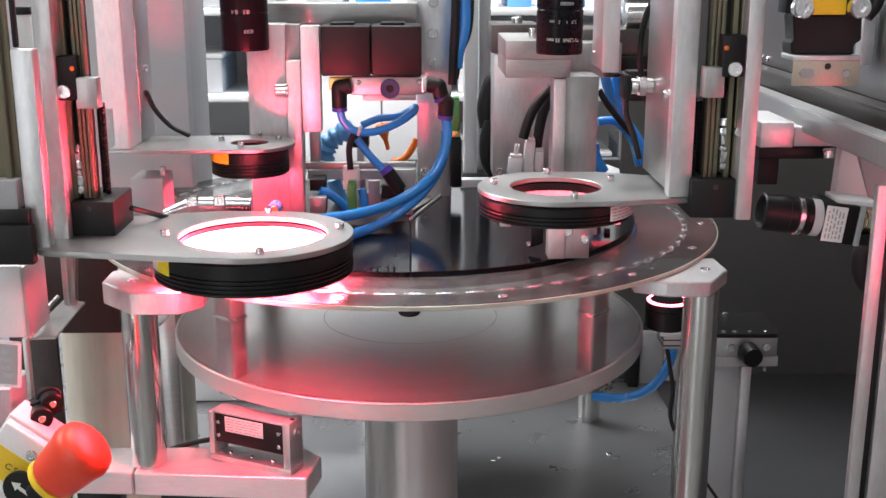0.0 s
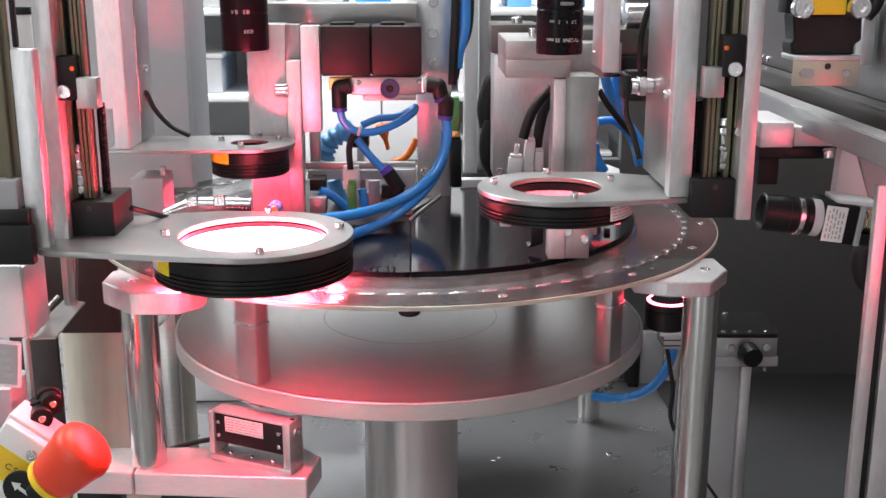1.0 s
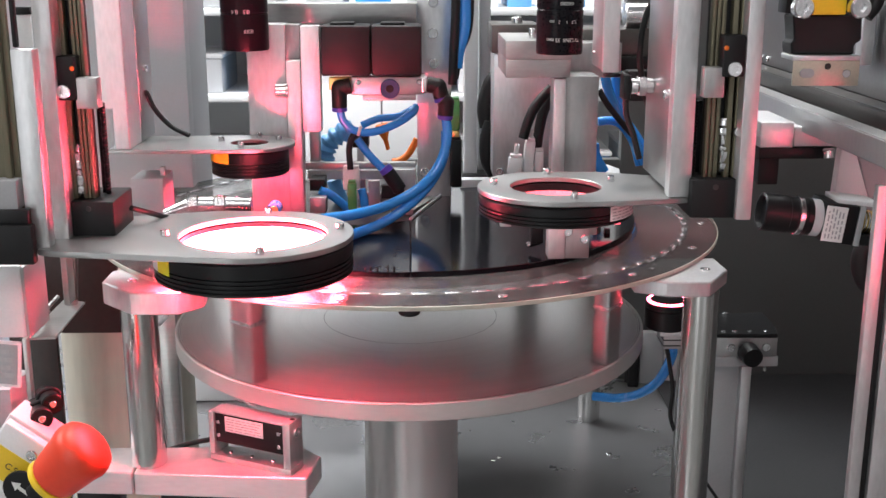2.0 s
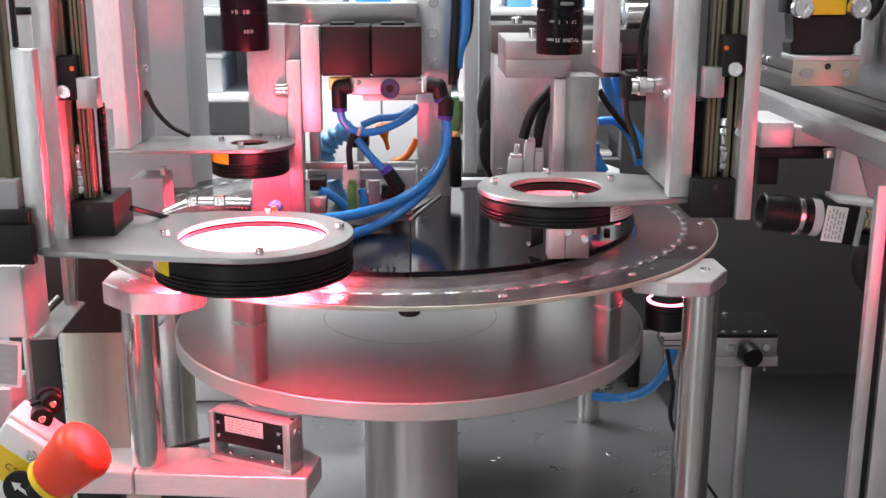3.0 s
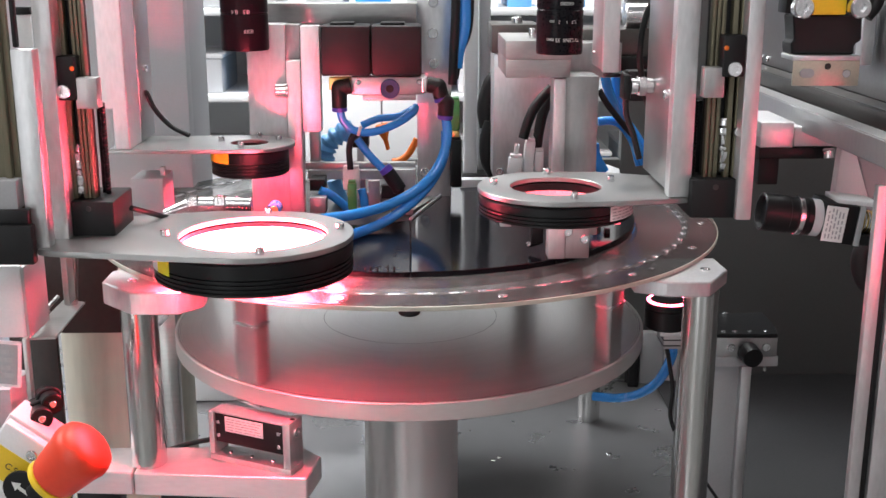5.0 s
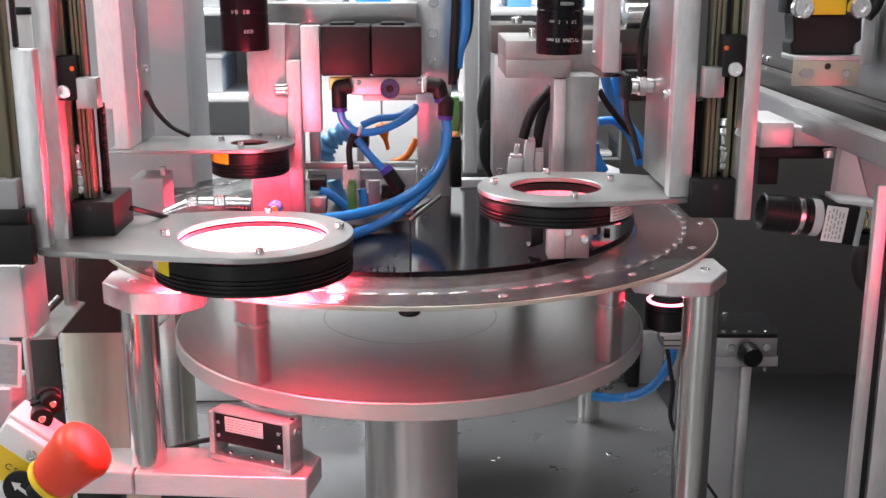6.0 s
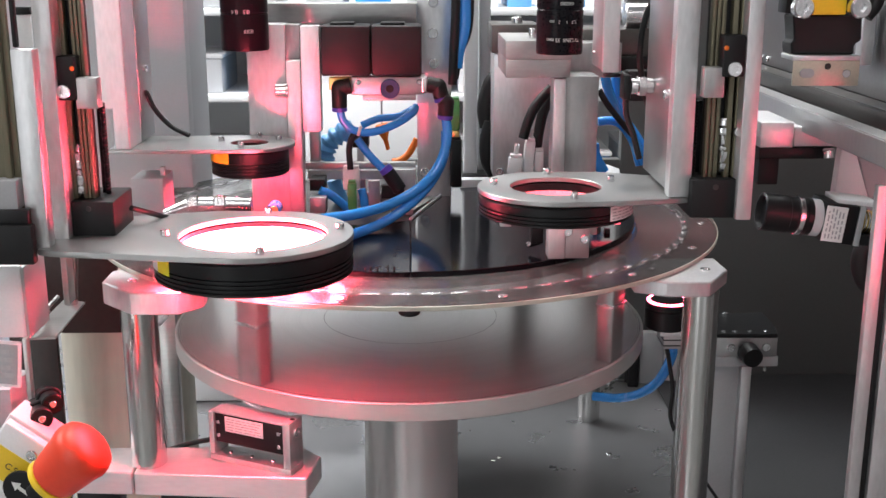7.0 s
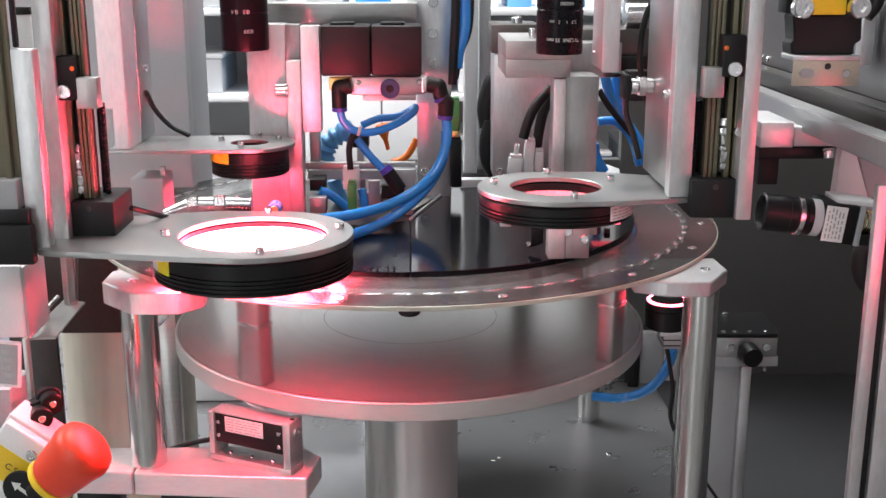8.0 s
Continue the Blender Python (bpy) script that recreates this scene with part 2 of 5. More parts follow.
def setting():
    tagged(part("floor", box(-3, 3, -1.06, -1.0, -2.6, 3.2, 0), HALL_FLOOR, smooth=False), "grey sealed concrete hall floor", "floor", kind="structure")
    tagged(part("ceiling", box(-3, 3, 1.8, 1.9, -2.6, 3.2, 0), HALL, smooth=False), "pale painted hall ceiling", "ceiling", kind="structure")
    wall = new("wall_south")
    tagged(wall, "pale painted hall wall with two added window openings", "wall", kind="structure")
    for x0, x1, z0, z1 in ((-3, -1.8, -1, 1.8), (-0.9, 0.2, -1, 1.8), (0.9, 3, -1, 1.8), (-1.8, -0.9, -1, -0.75), (-1.8, -0.9, 1.25, 1.8), (0.2, 0.9, -1, -0.75), (0.2, 0.9, 1.25, 1.8)):
        part("wall_piece", box(x0, x1, z0, z1, -2.7, -2.6, 0), HALL, wall, smooth=False)
    # frames round the two added window lights
    for i, (x0, x1) in enumerate(((-1.8, -0.9), (0.2, 0.9))):
        win = thing("window_%d" % (i + 1), ((x0 + x1) / 2, -2.65, -0.75), "added unseen hall window with a white frame", "window", kind="structure")
        for a, b, c, d in ((x0, x0 + 0.05, -0.75, 1.25), (x1 - 0.05, x1, -0.75, 1.25), (x0 + 0.05, x1 - 0.05, -0.75, -0.7), (x0 + 0.05, x1 - 0.05, 1.2, 1.25), (x0 + 0.05, x1 - 0.05, 0.5, 0.54)):
            part("frame_bar", box(a, b, c, d, -2.68, -2.63, 0.003), WHITE_PAINT, win)
    tagged(part("wall_north", box(-3, 3, -1, 1.8, 3.2, 3.3, 0), HALL, smooth=False), "pale painted hall wall", "wall", kind="structure")
    tagged(part("wall_west", box(-3.1, -3, -1, 1.8, -2.7, 3.3, 0), HALL, smooth=False), "pale painted hall wall", "wall", kind="structure")
    tagged(part("wall_east", box(3, 3.1, -1, 1.8, -2.7, 3.3, 0), HALL, smooth=False), "pale painted hall wall", "wall", kind="structure")
    # unseen fixtures, added where four of the area lamps hang
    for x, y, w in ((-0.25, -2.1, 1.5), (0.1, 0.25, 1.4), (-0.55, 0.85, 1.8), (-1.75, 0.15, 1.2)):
        lum = thing("added_ceiling_light", (x, y, 1.8), "added unseen ceiling luminaire with an opal diffuser", "lamp", "ceiling luminaires")
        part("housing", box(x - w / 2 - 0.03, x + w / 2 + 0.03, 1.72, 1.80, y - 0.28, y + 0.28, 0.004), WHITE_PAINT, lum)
        part("diffuser", box(x - w / 2, x + w / 2, 1.695, 1.72, y - 0.25, y + 0.25, 0.004), ADDED_GLOW, lum)
    base = thing("machine_base", (0, 0, -1.0), "grey coated machine base plate on a closed cabinet", "machine base", kind="structure")
    part("base_plate", box(-0.62, 0.62, TABLE_Z - 0.02, TABLE_Z, -0.30, 0.62, 0.001), TABLE, base)
    part("cabinet", box(-0.60, 0.60, -1.0, TABLE_Z - 0.02, -0.28, 0.60, 0.003), GREY_PAINT, base)


setting()


# ---------------------------------------------------------------- the dial and what holds it
RING_Z = 0.0736


def dial():
    root = thing("rotary_dial", (0, 0, 0), "rotary dial of steel and glass carrying small workpieces", "turntable")
    disc = part("lower_disc", lathe([(0, -0.0112), (0.1638, -0.0112), (0.1638, 0), (0, 0)], 160), ALU_CAST, root, "thick turned steel disc")
    part("disc_rim", lathe([(0.1639, -0.0115), (0.1643, -0.0115), (0.165, -0.0108), (0.165, -0.0007), (0.1643, 0.0001), (0.1639, 0.0001)], 200, closed=True), DISC_RIM, disc, "pale turned rim")
    for k in range(4):
        a = math.pi / 2 * k
        m = Matrix.Rotation(a, 4, "Z")
        post = part("post", box(-0.0085, 0.0085, 0.0, 0.0675, -0.1635, -0.1525, 0.0008, m=m), ALU_DARK, root, "milled spacer post")
        part("clamp_foot", box(-0.009, 0.009, -0.0145, -0.0115, -0.163, -0.146, 0.0006, m=m), ZINC, post)
        part("groove", box(-0.0088, 0.0088, 0.036, 0.0385, -0.1637, -0.152, 0.0003, m=m), ZINC, post)
    part("dial_ring", lathe([(0.1570, 0.0675), (0.1872, 0.0675), (0.1876, 0.0680), (0.1876, 0.0732), (0.1872, RING_Z), (0.1574, RING_Z), (0.1570, 0.0732)], 200, closed=True), DIAL_GLASS, root, "tinted glass dial ring")
    nest = box(-0.0045, 0.0045, RING_Z - 0.0030, RING_Z + 0.0006, -0.1908, -0.1872, 0.0005)
    first = part("workpiece", nest, ZINC, root)
    for k in range(1, 72):
        ob = new("workpiece", first.data)
        ob.parent = root
        ob.matrix_local = Matrix.Rotation(math.radians(5 * k), 4, "Z")
    return root


def dial_support():
    col = thing("centre_column", (0, 0, TABLE_Z), "thick brushed steel column under the rotary dial", "column")
    part("shaft", lathe([(0, TABLE_Z), (0.0345, TABLE_Z), (0.0345, -0.0125), (0.034, -0.012), (0, -0.012)], 96), COLUMN, col)
    cover = thing("inner_cover", (0, 0, 0.062), "polished black hub cover inside the dial ring", "cover")
    part("plate", lathe([(0, 0.0655), (0.1535, 0.0655), (0.1545, 0.0668), (0.1545, 0.0715), (0, 0.0715)], 160), BLACK, cover, "black hub plate")
    corner, rear, side = (0.0010, -0.0265), (0.0305, 0.0800), (0.0600, 0.0860)
    right = arc(0, 0, 0.1558, -89, 29, 60) + [side, rear, corner]
    left = arc(0, 0, 0.1558, -165, -89.15, 40) + [(corner[0] - 0.0004, corner[1]), (-0.0350, -0.0390)]
    part("deck", prism(right, 0.0716, 0.0764, 0.0003), BLACK_GLOSS, cover, "flat polished black deck with a cut-out behind")
    part("deck", prism(left, 0.0716, 0.0761, 0.0003), BLACK_DECK, cover, "flat polished black deck")
    part("edge_trim", rod((corner[0], corner[1], 0.0770), (rear[0], rear[1], 0.0770), 0.0012), ALU, cover, "bare metal edge trim")
    # black rods stand in for small upright reflections at the deck's edge
    for x, high in ((-0.0235, 0.0016), (-0.0205, 0.0022), (-0.0165, 0.0016), (-0.0105, 0.0030), (-0.0070, 0.0026)):
        part("reflection_mark", rod((x, -0.1515, 0.0761), (x, -0.1515, 0.0761 + high), 0.0006, seg=12), BLACK, cover)
    part("hanger", lathe([(0.03, 0.058), (0.06, 0.058), (0.06, 0.0655), (0.03, 0.0655)], 48, closed=True), BLACK, cover)
    ring = thing("outer_guide_ring", (0, 0, 0.066), "fixed steel guide ring round the rotary dial", "guide ring")
    part("annulus", lathe([(0.1915, 0.0704), (0.2098, 0.0704), (0.2104, 0.0709), (0.2104, 0.0731), (0.2098, RING_Z + 0.0001), (0.1921, RING_Z + 0.0001), (0.1915, 0.0730)], 220, closed=True), RIM_GLASS, ring)
    part("edge_band", lathe([(0.2104, 0.0705), (0.2109, 0.0707), (0.2109, 0.0729), (0.2104, 0.0731)], 220, closed=True), RIM_EDGE, ring, "pale frosted edge")
    for a in (-28, -50, -75, -100, -125, -150, -8, 14, 40, 70, 100, 130, 160, 188):
        r = 0.2010
        screw(ring, (r * math.cos(radians(a)), r * math.sin(radians(a)), RING_Z), (0, 0, 1), 0.0028, 0.0006)
    st = thing("ring_stop", (0.0, -0.19, 0.064), "small black rubber stop under the guide ring", "stop")
    part("pad", rod((0.002, -0.196, 0.0645), (0.002, -0.196, 0.0672), 0.0058), RUBBER, st)
    part("stem", rod((0.002, -0.196, 0.0672), (0.002, -0.196, 0.0704), 0.0035), BLACK, st)
    sk = thing("ring_skid", (0.08, -0.18, 0.066), "flat black guide skid under the guide ring", "guide")
    part("skid", box(0.068, 0.090, 0.0668, 0.0694, -0.182, -0.172, 0.0008, m=pose(0, 0, 0, 0, 0, 8)), BLACK, sk)
    part("holder", box(0.074, 0.084, 0.0694, 0.0704, -0.180, -0.174, 0.0003, m=pose(0, 0, 0, 0, 0, 8)), ALU_DARK, sk)
    # posts with faceted clamp blocks carry the guide ring
    spots = ((-0.1568, -0.140, 0), (0.1743, -0.135, 1), (0.161, 0.193, 2))
    for x, y, kind in spots:
        foot = -0.0475 if kind == 0 else TABLE_Z
        p = thing("support_post", (x, y, foot), "round polished steel post carrying the guide ring on a clamp block", "post", "guide ring posts")
        top = (0.0572, 0.0615, 0.0615)[kind]
        part("shaft", rod((x, y, foot), (x, y, top), 0.0105, seg=48), STEEL, p)
        o = [(0.013, 0.02), (-0.013, 0.02), (-0.02, 0.0), (-0.013, -0.05), (0.013, -0.05), (0.02, 0.0)]
        o = [(x + a, y + b) for a, b in o]
        if kind == 0:
            o = [(-0.1528, -0.1730), (-0.1263, -0.1733), (-0.1144, -0.1590), (-0.1160, -0.1300), (-0.1650, -0.1200), (-0.1740, -0.1300), (-0.1736, -0.1516)]
        if kind == 1:
            o = [(0.1480, -0.1590), (0.1730, -0.1590), (0.1896, -0.1325), (0.1880, -0.1060), (0.1450, -0.1080), (0.1310, -0.1300), (0.1310, -0.1500)]
        blk = part("clamp_block", prism(o, top, 0.0702, 0.0007), ALU, p, "bevelled aluminium clamp block")
        for dx, dy in (((0, -0.0095), (0.005, 0.012)) if kind == 0 else ((0.002, 0.003), (-0.03, 0.003))):
            screw(blk, (x + dx, y + dy, 0.0702), (0, 0, 1), 0.003, 0.0007)


def ring_light(name, cx, cy, z, r_out, r_in, high, ribs, label, led_r, group="ring lights", cone=None, face=None, rise=0.40):
    """A black ribbed housing under the plate at z; a cone of diodes narrows downwards inside it, and a lit annulus looks down."""
    root = thing(name, (cx, cy, z - high), label, "ring light", group)
    prof = [(r_in, z - 0.0006), (r_out - 0.001, z - 0.0006), (r_out, z - 0.0016)]
    zz = z - high * 0.45
    prof.append((r_out, zz))
    for i in range(ribs):
        step = high * 0.5 / ribs
        prof += [(r_out - 0.0012, zz - 0.0004), (r_out - 0.0012, zz - step * 0.45), (r_out, zz - step * 0.5), (r_out, zz - step)]
        zz -= step
    prof += [(r_out - 0.0015, z - high), (r_out * 0.93, z - high), (r_out * 0.93, z - high + 0.002), (r_in * 1.02, z - high + 0.002), (r_in, z - high * 0.6)]
    m = Matrix.Translation((cx, cy, 0))
    part("housing", lathe(prof, 96, m, closed=True), BLACK, root, "black ribbed housing")
    top, low = z - high * rise, z - high * 0.96
    part("diode_cone", lathe([(r_in - 0.0005, top), (led_r, low), (led_r, low - 0.0006), (r_in - 0.0002, top - 0.0012)], 96, m, closed=True), cone or LED, root, "glowing red diode cone")
    bm = bmesh.new()
    n = max(20, int(2 * math.pi * r_in / 0.0042))
    for row in (0.2, 0.5, 0.8):
        rr, zr = r_in + (led_r - r_in) * row, top + (low - top) * row + 0.0006
        for k in range(n):
            a = 2 * math.pi * (k + row) / n
            bmesh.ops.create_icosphere(bm, subdivisions=1, radius=0.0009, matrix=Matrix.Translation((cx + rr * math.cos(a), cy + rr * math.sin(a), zr)))
    part("diodes", bm, LED_DOT if cone is None else LED_DIM, root, "rows of small red diodes", kind="stuff")
    part("light_face", lathe([(r_in * 1.04, z - high + 0.0016), (r_out * 0.92, z - high + 0.0016), (r_out * 0.92, z - high + 0.0010), (r_in * 1.04, z - high + 0.0010)], 96, m, closed=True), face or cone or LED_FACE, root, "glowing red annulus")
    return root


def light_plates():
    # front station
    c = (-0.084, -0.165)
    z = 0.0988
    ring_light("ring_light", c[0], c[1], z, 0.0546, 0.0402, 0.0185, 4, "large black ring light glowing red over the dial rim", 0.024, rise=0.16)
    p = thing("light_bracket", (c[0], c[1], z), "flat aluminium bracket holding the large ring light", "bracket", "ring light brackets")
    xl = (-0.1906, -0.2018)
    o = arc(c[0], c[1], 0.0552, -95, 75, 30) + [(c[0] - 0.03, c[1] + 0.055), (-0.185, c[1] + 0.035), (-0.1995, c[1] + 0.010), (xl[0], xl[1])]
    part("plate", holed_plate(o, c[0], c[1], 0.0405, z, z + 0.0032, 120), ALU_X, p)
    for a in (-78, 10, 88, 188):
        r = 0.0478
        screw(p, (c[0] + r * math.cos(radians(a)), c[1] + r * math.sin(radians(a)), z + 0.0032), (0, 0, 1), 0.0024, 0.0036)
    # right station
    c, z = (0.0815, -0.172), 0.1264
    ring_light("ring_light", c[0], c[1], z, 0.0417, 0.0243, 0.0118, 3, "black ring light with a white type label glowing red", 0.0218, cone=LED_DIM)
    p = thing("light_bracket", (c[0], c[1], z), "flat aluminium bracket holding a ring light", "bracket", "ring light brackets")
    o = arc(c[0], c[1], 0.0424, 105, 280, 30) + [(c[0] + 0.03, c[1] - 0.040), (0.1455, c[1] - 0.033), (0.150, c[1] - 0.028), (0.150, c[1] + 0.024), (c[0] + 0.03, c[1] + 0.040)]
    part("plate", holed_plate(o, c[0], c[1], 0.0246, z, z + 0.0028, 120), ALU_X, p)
    for a in (-80, 20, 92, 172):
        r = 0.0337
        screw(p, (c[0] + r * math.cos(radians(a)), c[1] + r * math.sin(radians(a)), z + 0.0028), (0, 0, 1), 0.0021, 0.0034)
    # rear station
    c, z = (-0.1045, -0.034), 0.1285
    ring_light("ring_light", c[0], c[1], z, 0.0253, 0.0118, 0.0175, 4, "small black ring light with a yellow label", 0.009, cone=LED_DIM, face=LED_SMALL)
    p = thing("light_bracket", (c[0], c[1], z), "flat aluminium bracket holding the small ring light", "bracket", "ring light brackets")
    o = arc(c[0], c[1], 0.0298, -90, 90, 24) + [(-0.190, c[1] + 0.028), (-0.190, c[1] - 0.0298)]
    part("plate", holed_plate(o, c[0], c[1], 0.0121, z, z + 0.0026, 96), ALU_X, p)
    for a in (-98, 25, 80, 165):
        r = 0.0200
        screw(p, (c[0] + r * math.cos(radians(a)), c[1] + r * math.sin(radians(a)), z + 0.0026), (0, 0, 1), 0.0021, 0.0034)


rotary = dial()
dial_support()
light_plates()




# ---------------------------------------------------------------- lifting slides and their plates
def lead_screw(parent, x, y, z0, z1, r):
    prof, z = [(0, z0)], z0
    while z < z1:
        prof += [(r, z), (r * 0.72, z + 0.0009)]
        z += 0.0018
    prof.append((0, z1))
    part("lead_screw", lathe(prof, 16, Matrix.Translation((x, y, 0))), BLACK, parent, "black threaded spindle")


def lifting_slide(x0, x1, z0, z1, y, motor, carriage, block, bolt, label, mirror):
    """A motorised slide: a grooved bronze profile between z0 and z1 with its front at y."""
    root = thing("linear_slide", ((x0 + x1) / 2, y, motor[2]), label, "linear slide", "lifting slides")
    w = x1 - x0
    # black slab paints the shaded grooves and the dark line beside the arm
    part("profile", box(x0, x1, z0, z1, y + 0.006, y + 0.010, 0.0004), BLACK, root, "dark channel of the profile")
    cuts = ((0.0, 0.16), (0.24, 0.40), (0.60, 0.72), (0.75, 0.86), (0.89, 1.0))
    for a, b in cuts:
        if mirror:
            a, b = 1 - b, 1 - a
        part("rib", box(x0 + w * a, x0 + w * b, z0, z1, y, y + 0.0062, 0.0005), OLIVE, root, "bronze anodised rib")
    mx0, mx1, mz0, mz1 = motor
    mb = part("motor_housing", box(mx0, mx1, mz0, mz1, y - 0.006, y + 0.034, 0.0012), BLACK_SATIN, root, "black motor housing")
    part("recess", rod(((mx0 + mx1) / 2, y - 0.0063, mz1 - 0.004), ((mx0 + mx1) / 2, y - 0.005, mz1 - 0.004), 0.0016), INK, mb)
    cx0, cx1, cz0, cz1 = carriage
    car = part("carriage", box(cx0, cx1, cz0, cz1, y - 0.010, y + 0.004, 0.0009), BLACK, root, "black sliding carriage")
    screw(car, (bolt[0], y - 0.0098, bolt[1]), (0, -1, 0), 0.0036, 0.0022)
    ox = cx1 - 0.0012 if not mirror else cx0 + 0.0012
    part("indicator", rod((ox, y - 0.0100, cz1 - 0.0062), (ox, y - 0.0108, cz1 - 0.0062), 0.0012), ORANGE, car, "small amber indicator")
    bx0, bx1, bz0, bz1 = block
    part("coupling_block", box(bx0, bx1, bz0, bz1, y - 0.009, y - 0.0002, 0.0006), ALU_DARK, root, "grey coupling block")
    # strip of bright crimped foil hanging in the middle groove
    gx = x0 + w * (0.50 if not mirror else 0.54)
    rnd = random.Random(5)
    zz = mz1 + 0.003
    for k in range(6):
        h = rnd.uniform(0.002, 0.006)
        turn = Matrix.Translation((gx, y + 0.002, zz)) @ Matrix.Rotation(rnd.uniform(-0.5, 0.5), 4, "Z") @ Matrix.Rotation(rnd.uniform(-0.25, 0.25), 4, "X")
        part("crimped_strip", box(-0.0018, 0.0018, 0.0, h, -0.002, 0.002, 0.0006, m=turn), ZINC, root)
        zz += h + 0.0004
    return root


def slides():
    y = -0.165
    s = lifting_slide(-0.1851, -0.1692, 0.1214, 0.2616, y, (-0.1855, -0.1581, 0.0997, 0.1211), (-0.1845, -0.1719, 0.1763, 0.1992), (-0.1728, -0.1613, 0.1717, 0.188), (-0.1783, 0.181), "tall bronze lifting slide with a black motor box", False)
    lead_screw(s, -0.1661, -0.15, 0.1204, 0.1694, 0.0017)
    # no cover: black backing draws the dark gap behind the spindle
    part("dark_gap_backing", box(-0.1704, -0.1676, 0.1204, 0.171, -0.147, -0.139, 0.0004), BLACK, s)
    side = thing("slide_mounting_plate", (-0.2, y, 0.1), "upright milled aluminium plate beside a lifting slide", "plate", "slide mounting plates")
    part("tall_plate", box(-0.1903, -0.1812, 0.1006, 0.2613, -0.178, -0.135, 0.0007), ALU, side)
    part("short_plate", box(-0.1971, -0.1859, 0.1015, 0.2044, -0.196, -0.186, 0.0007), ALU, side)
    y = -0.205
    s = lifting_slide(0.1532, 0.1703, 0.1378, 0.261, y, (0.1461, 0.1707, 0.1198, 0.1401), (0.1571, 0.168, 0.1921, 0.2124), (0.1487, 0.1588, 0.1817, 0.1967), (0.1629, 0.196), "tall bronze lifting slide with a black motor box", True)
    lead_screw(s, 0.1500, -0.194, 0.1354, 0.1776, 0.0016)
    # same black backing for the gap at the right-hand spindle
    part("dark_gap_backing", box(0.1524, 0.1557, 0.1354, 0.1776, -0.19, -0.18, 0.0004), BLACK, s)
    for px, pz in ((0.17, 0.1637),):
        screw(s, (px, -0.205, pz), (0, -1, 0), 0.003, 0.003)
    side = thing("slide_mounting_plate", (0.19, y, 0.1), "upright milled aluminium plate beside a lifting slide", "plate", "slide mounting plates")
    part("tall_plate", box(0.1684, 0.1762, 0.1198, 0.2608, -0.215, -0.165, 0.0007), ALU, side)
    # upright arms that carry the ring light brackets
    arm = thing("station_arm", (-0.17, -0.06, 0.132), "upright aluminium arm carrying the small ring light bracket", "arm", "station arms")
    x1 = -0.1751
    xa, xb = -0.1921, -0.1851
    zs = 0.1568
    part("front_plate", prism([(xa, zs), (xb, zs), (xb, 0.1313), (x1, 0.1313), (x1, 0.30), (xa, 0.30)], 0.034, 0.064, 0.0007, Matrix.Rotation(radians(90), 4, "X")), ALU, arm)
    # darker tone paints the shaded side of this arm
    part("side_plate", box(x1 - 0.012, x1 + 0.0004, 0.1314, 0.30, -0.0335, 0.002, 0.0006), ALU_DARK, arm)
    for zz in (0.158, 0.178):
        screw(arm, (x1 + 0.0004, -0.018, zz), (1, 0, 0), 0.0022, 0.0022)
    arm = thing("station_arm", (0.143, -0.20, 0.131), "upright aluminium arm carrying a ring light bracket", "arm", "station arms")
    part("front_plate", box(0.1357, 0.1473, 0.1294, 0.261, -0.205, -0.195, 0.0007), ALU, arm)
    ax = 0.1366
    # this side, too, has its shade in the darker tone
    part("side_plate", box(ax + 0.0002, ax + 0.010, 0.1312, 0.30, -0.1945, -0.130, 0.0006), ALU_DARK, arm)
    screw(arm, (ax + 0.0002, -0.189, 0.1803), (-1, 0, 0), 0.0026, 0.0025)
    gland = part("cable_gland", rod((ax + 0.0002, -0.150, 0.1805), (ax - 0.013, -0.150, 0.1805), 0.0044), ZINC, arm, "chromed cable gland")
    part("gland_nut", rod((ax - 0.004, -0.150, 0.1805), (ax - 0.009, -0.150, 0.1805), 0.0058, seg=6), ZINC, gland)
    part("gland_body", box(ax - 0.0175, ax - 0.0132, 0.1735, 0.1870, -0.156, -0.144, 0.0008), BLACK_SATIN, gland, "black angled plug")
    part("gland_cable", tube([(ax - 0.0150, -0.150, 0.1735), (ax - 0.0140, -0.150, 0.1640), (ax - 0.0100, -0.150, 0.1540), (ax - 0.0060, -0.150, 0.1400)], 0.0017), RUBBER, gland)
    # nearer slide at the border
    s2 = thing("linear_slide", (-0.23, -0.20, 0.1), "bronze lifting slide with a grey block and a black motor box", "linear slide", "lifting slides")
    part("profile", box(-0.2171, -0.1994, 0.1031, 0.261, -0.19, -0.187, 0.0006), OLIVE, s2)
    part("rib", box(-0.2058, -0.2024, 0.1193, 0.261, -0.194, -0.19, 0.0006), OLIVE, s2)
    part("rib", box(-0.1961, -0.1938, 0.2053, 0.261, -0.194, -0.19, 0.0006), BLACK, s2)
    part("white_panel", box(-0.2104, -0.2008, 0.2019, 0.2193, -0.15, -0.148, 0.0006), WHITE_PAINT, s2)
    part("black_clip", box(-0.2087, -0.2003, 0.2194, 0.2235, -0.152, -0.148, 0.0006), BLACK, s2)
    part("coupling_block", box(-0.2161, -0.1988, 0.1231, 0.1385, -0.20, -0.1902, 0.0006), GREY_PAINT, s2)
    part("motor_housing", box(-0.2255, -0.1914, 0.0949, 0.1159, -0.205, -0.198, 0.0012), BLACK_SATIN, s2, "black motor housing")
    part("motor_cap", box(-0.2252, -0.1934, 0.1146, 0.1235, -0.202, -0.197, 0.001), BLACK, s2)


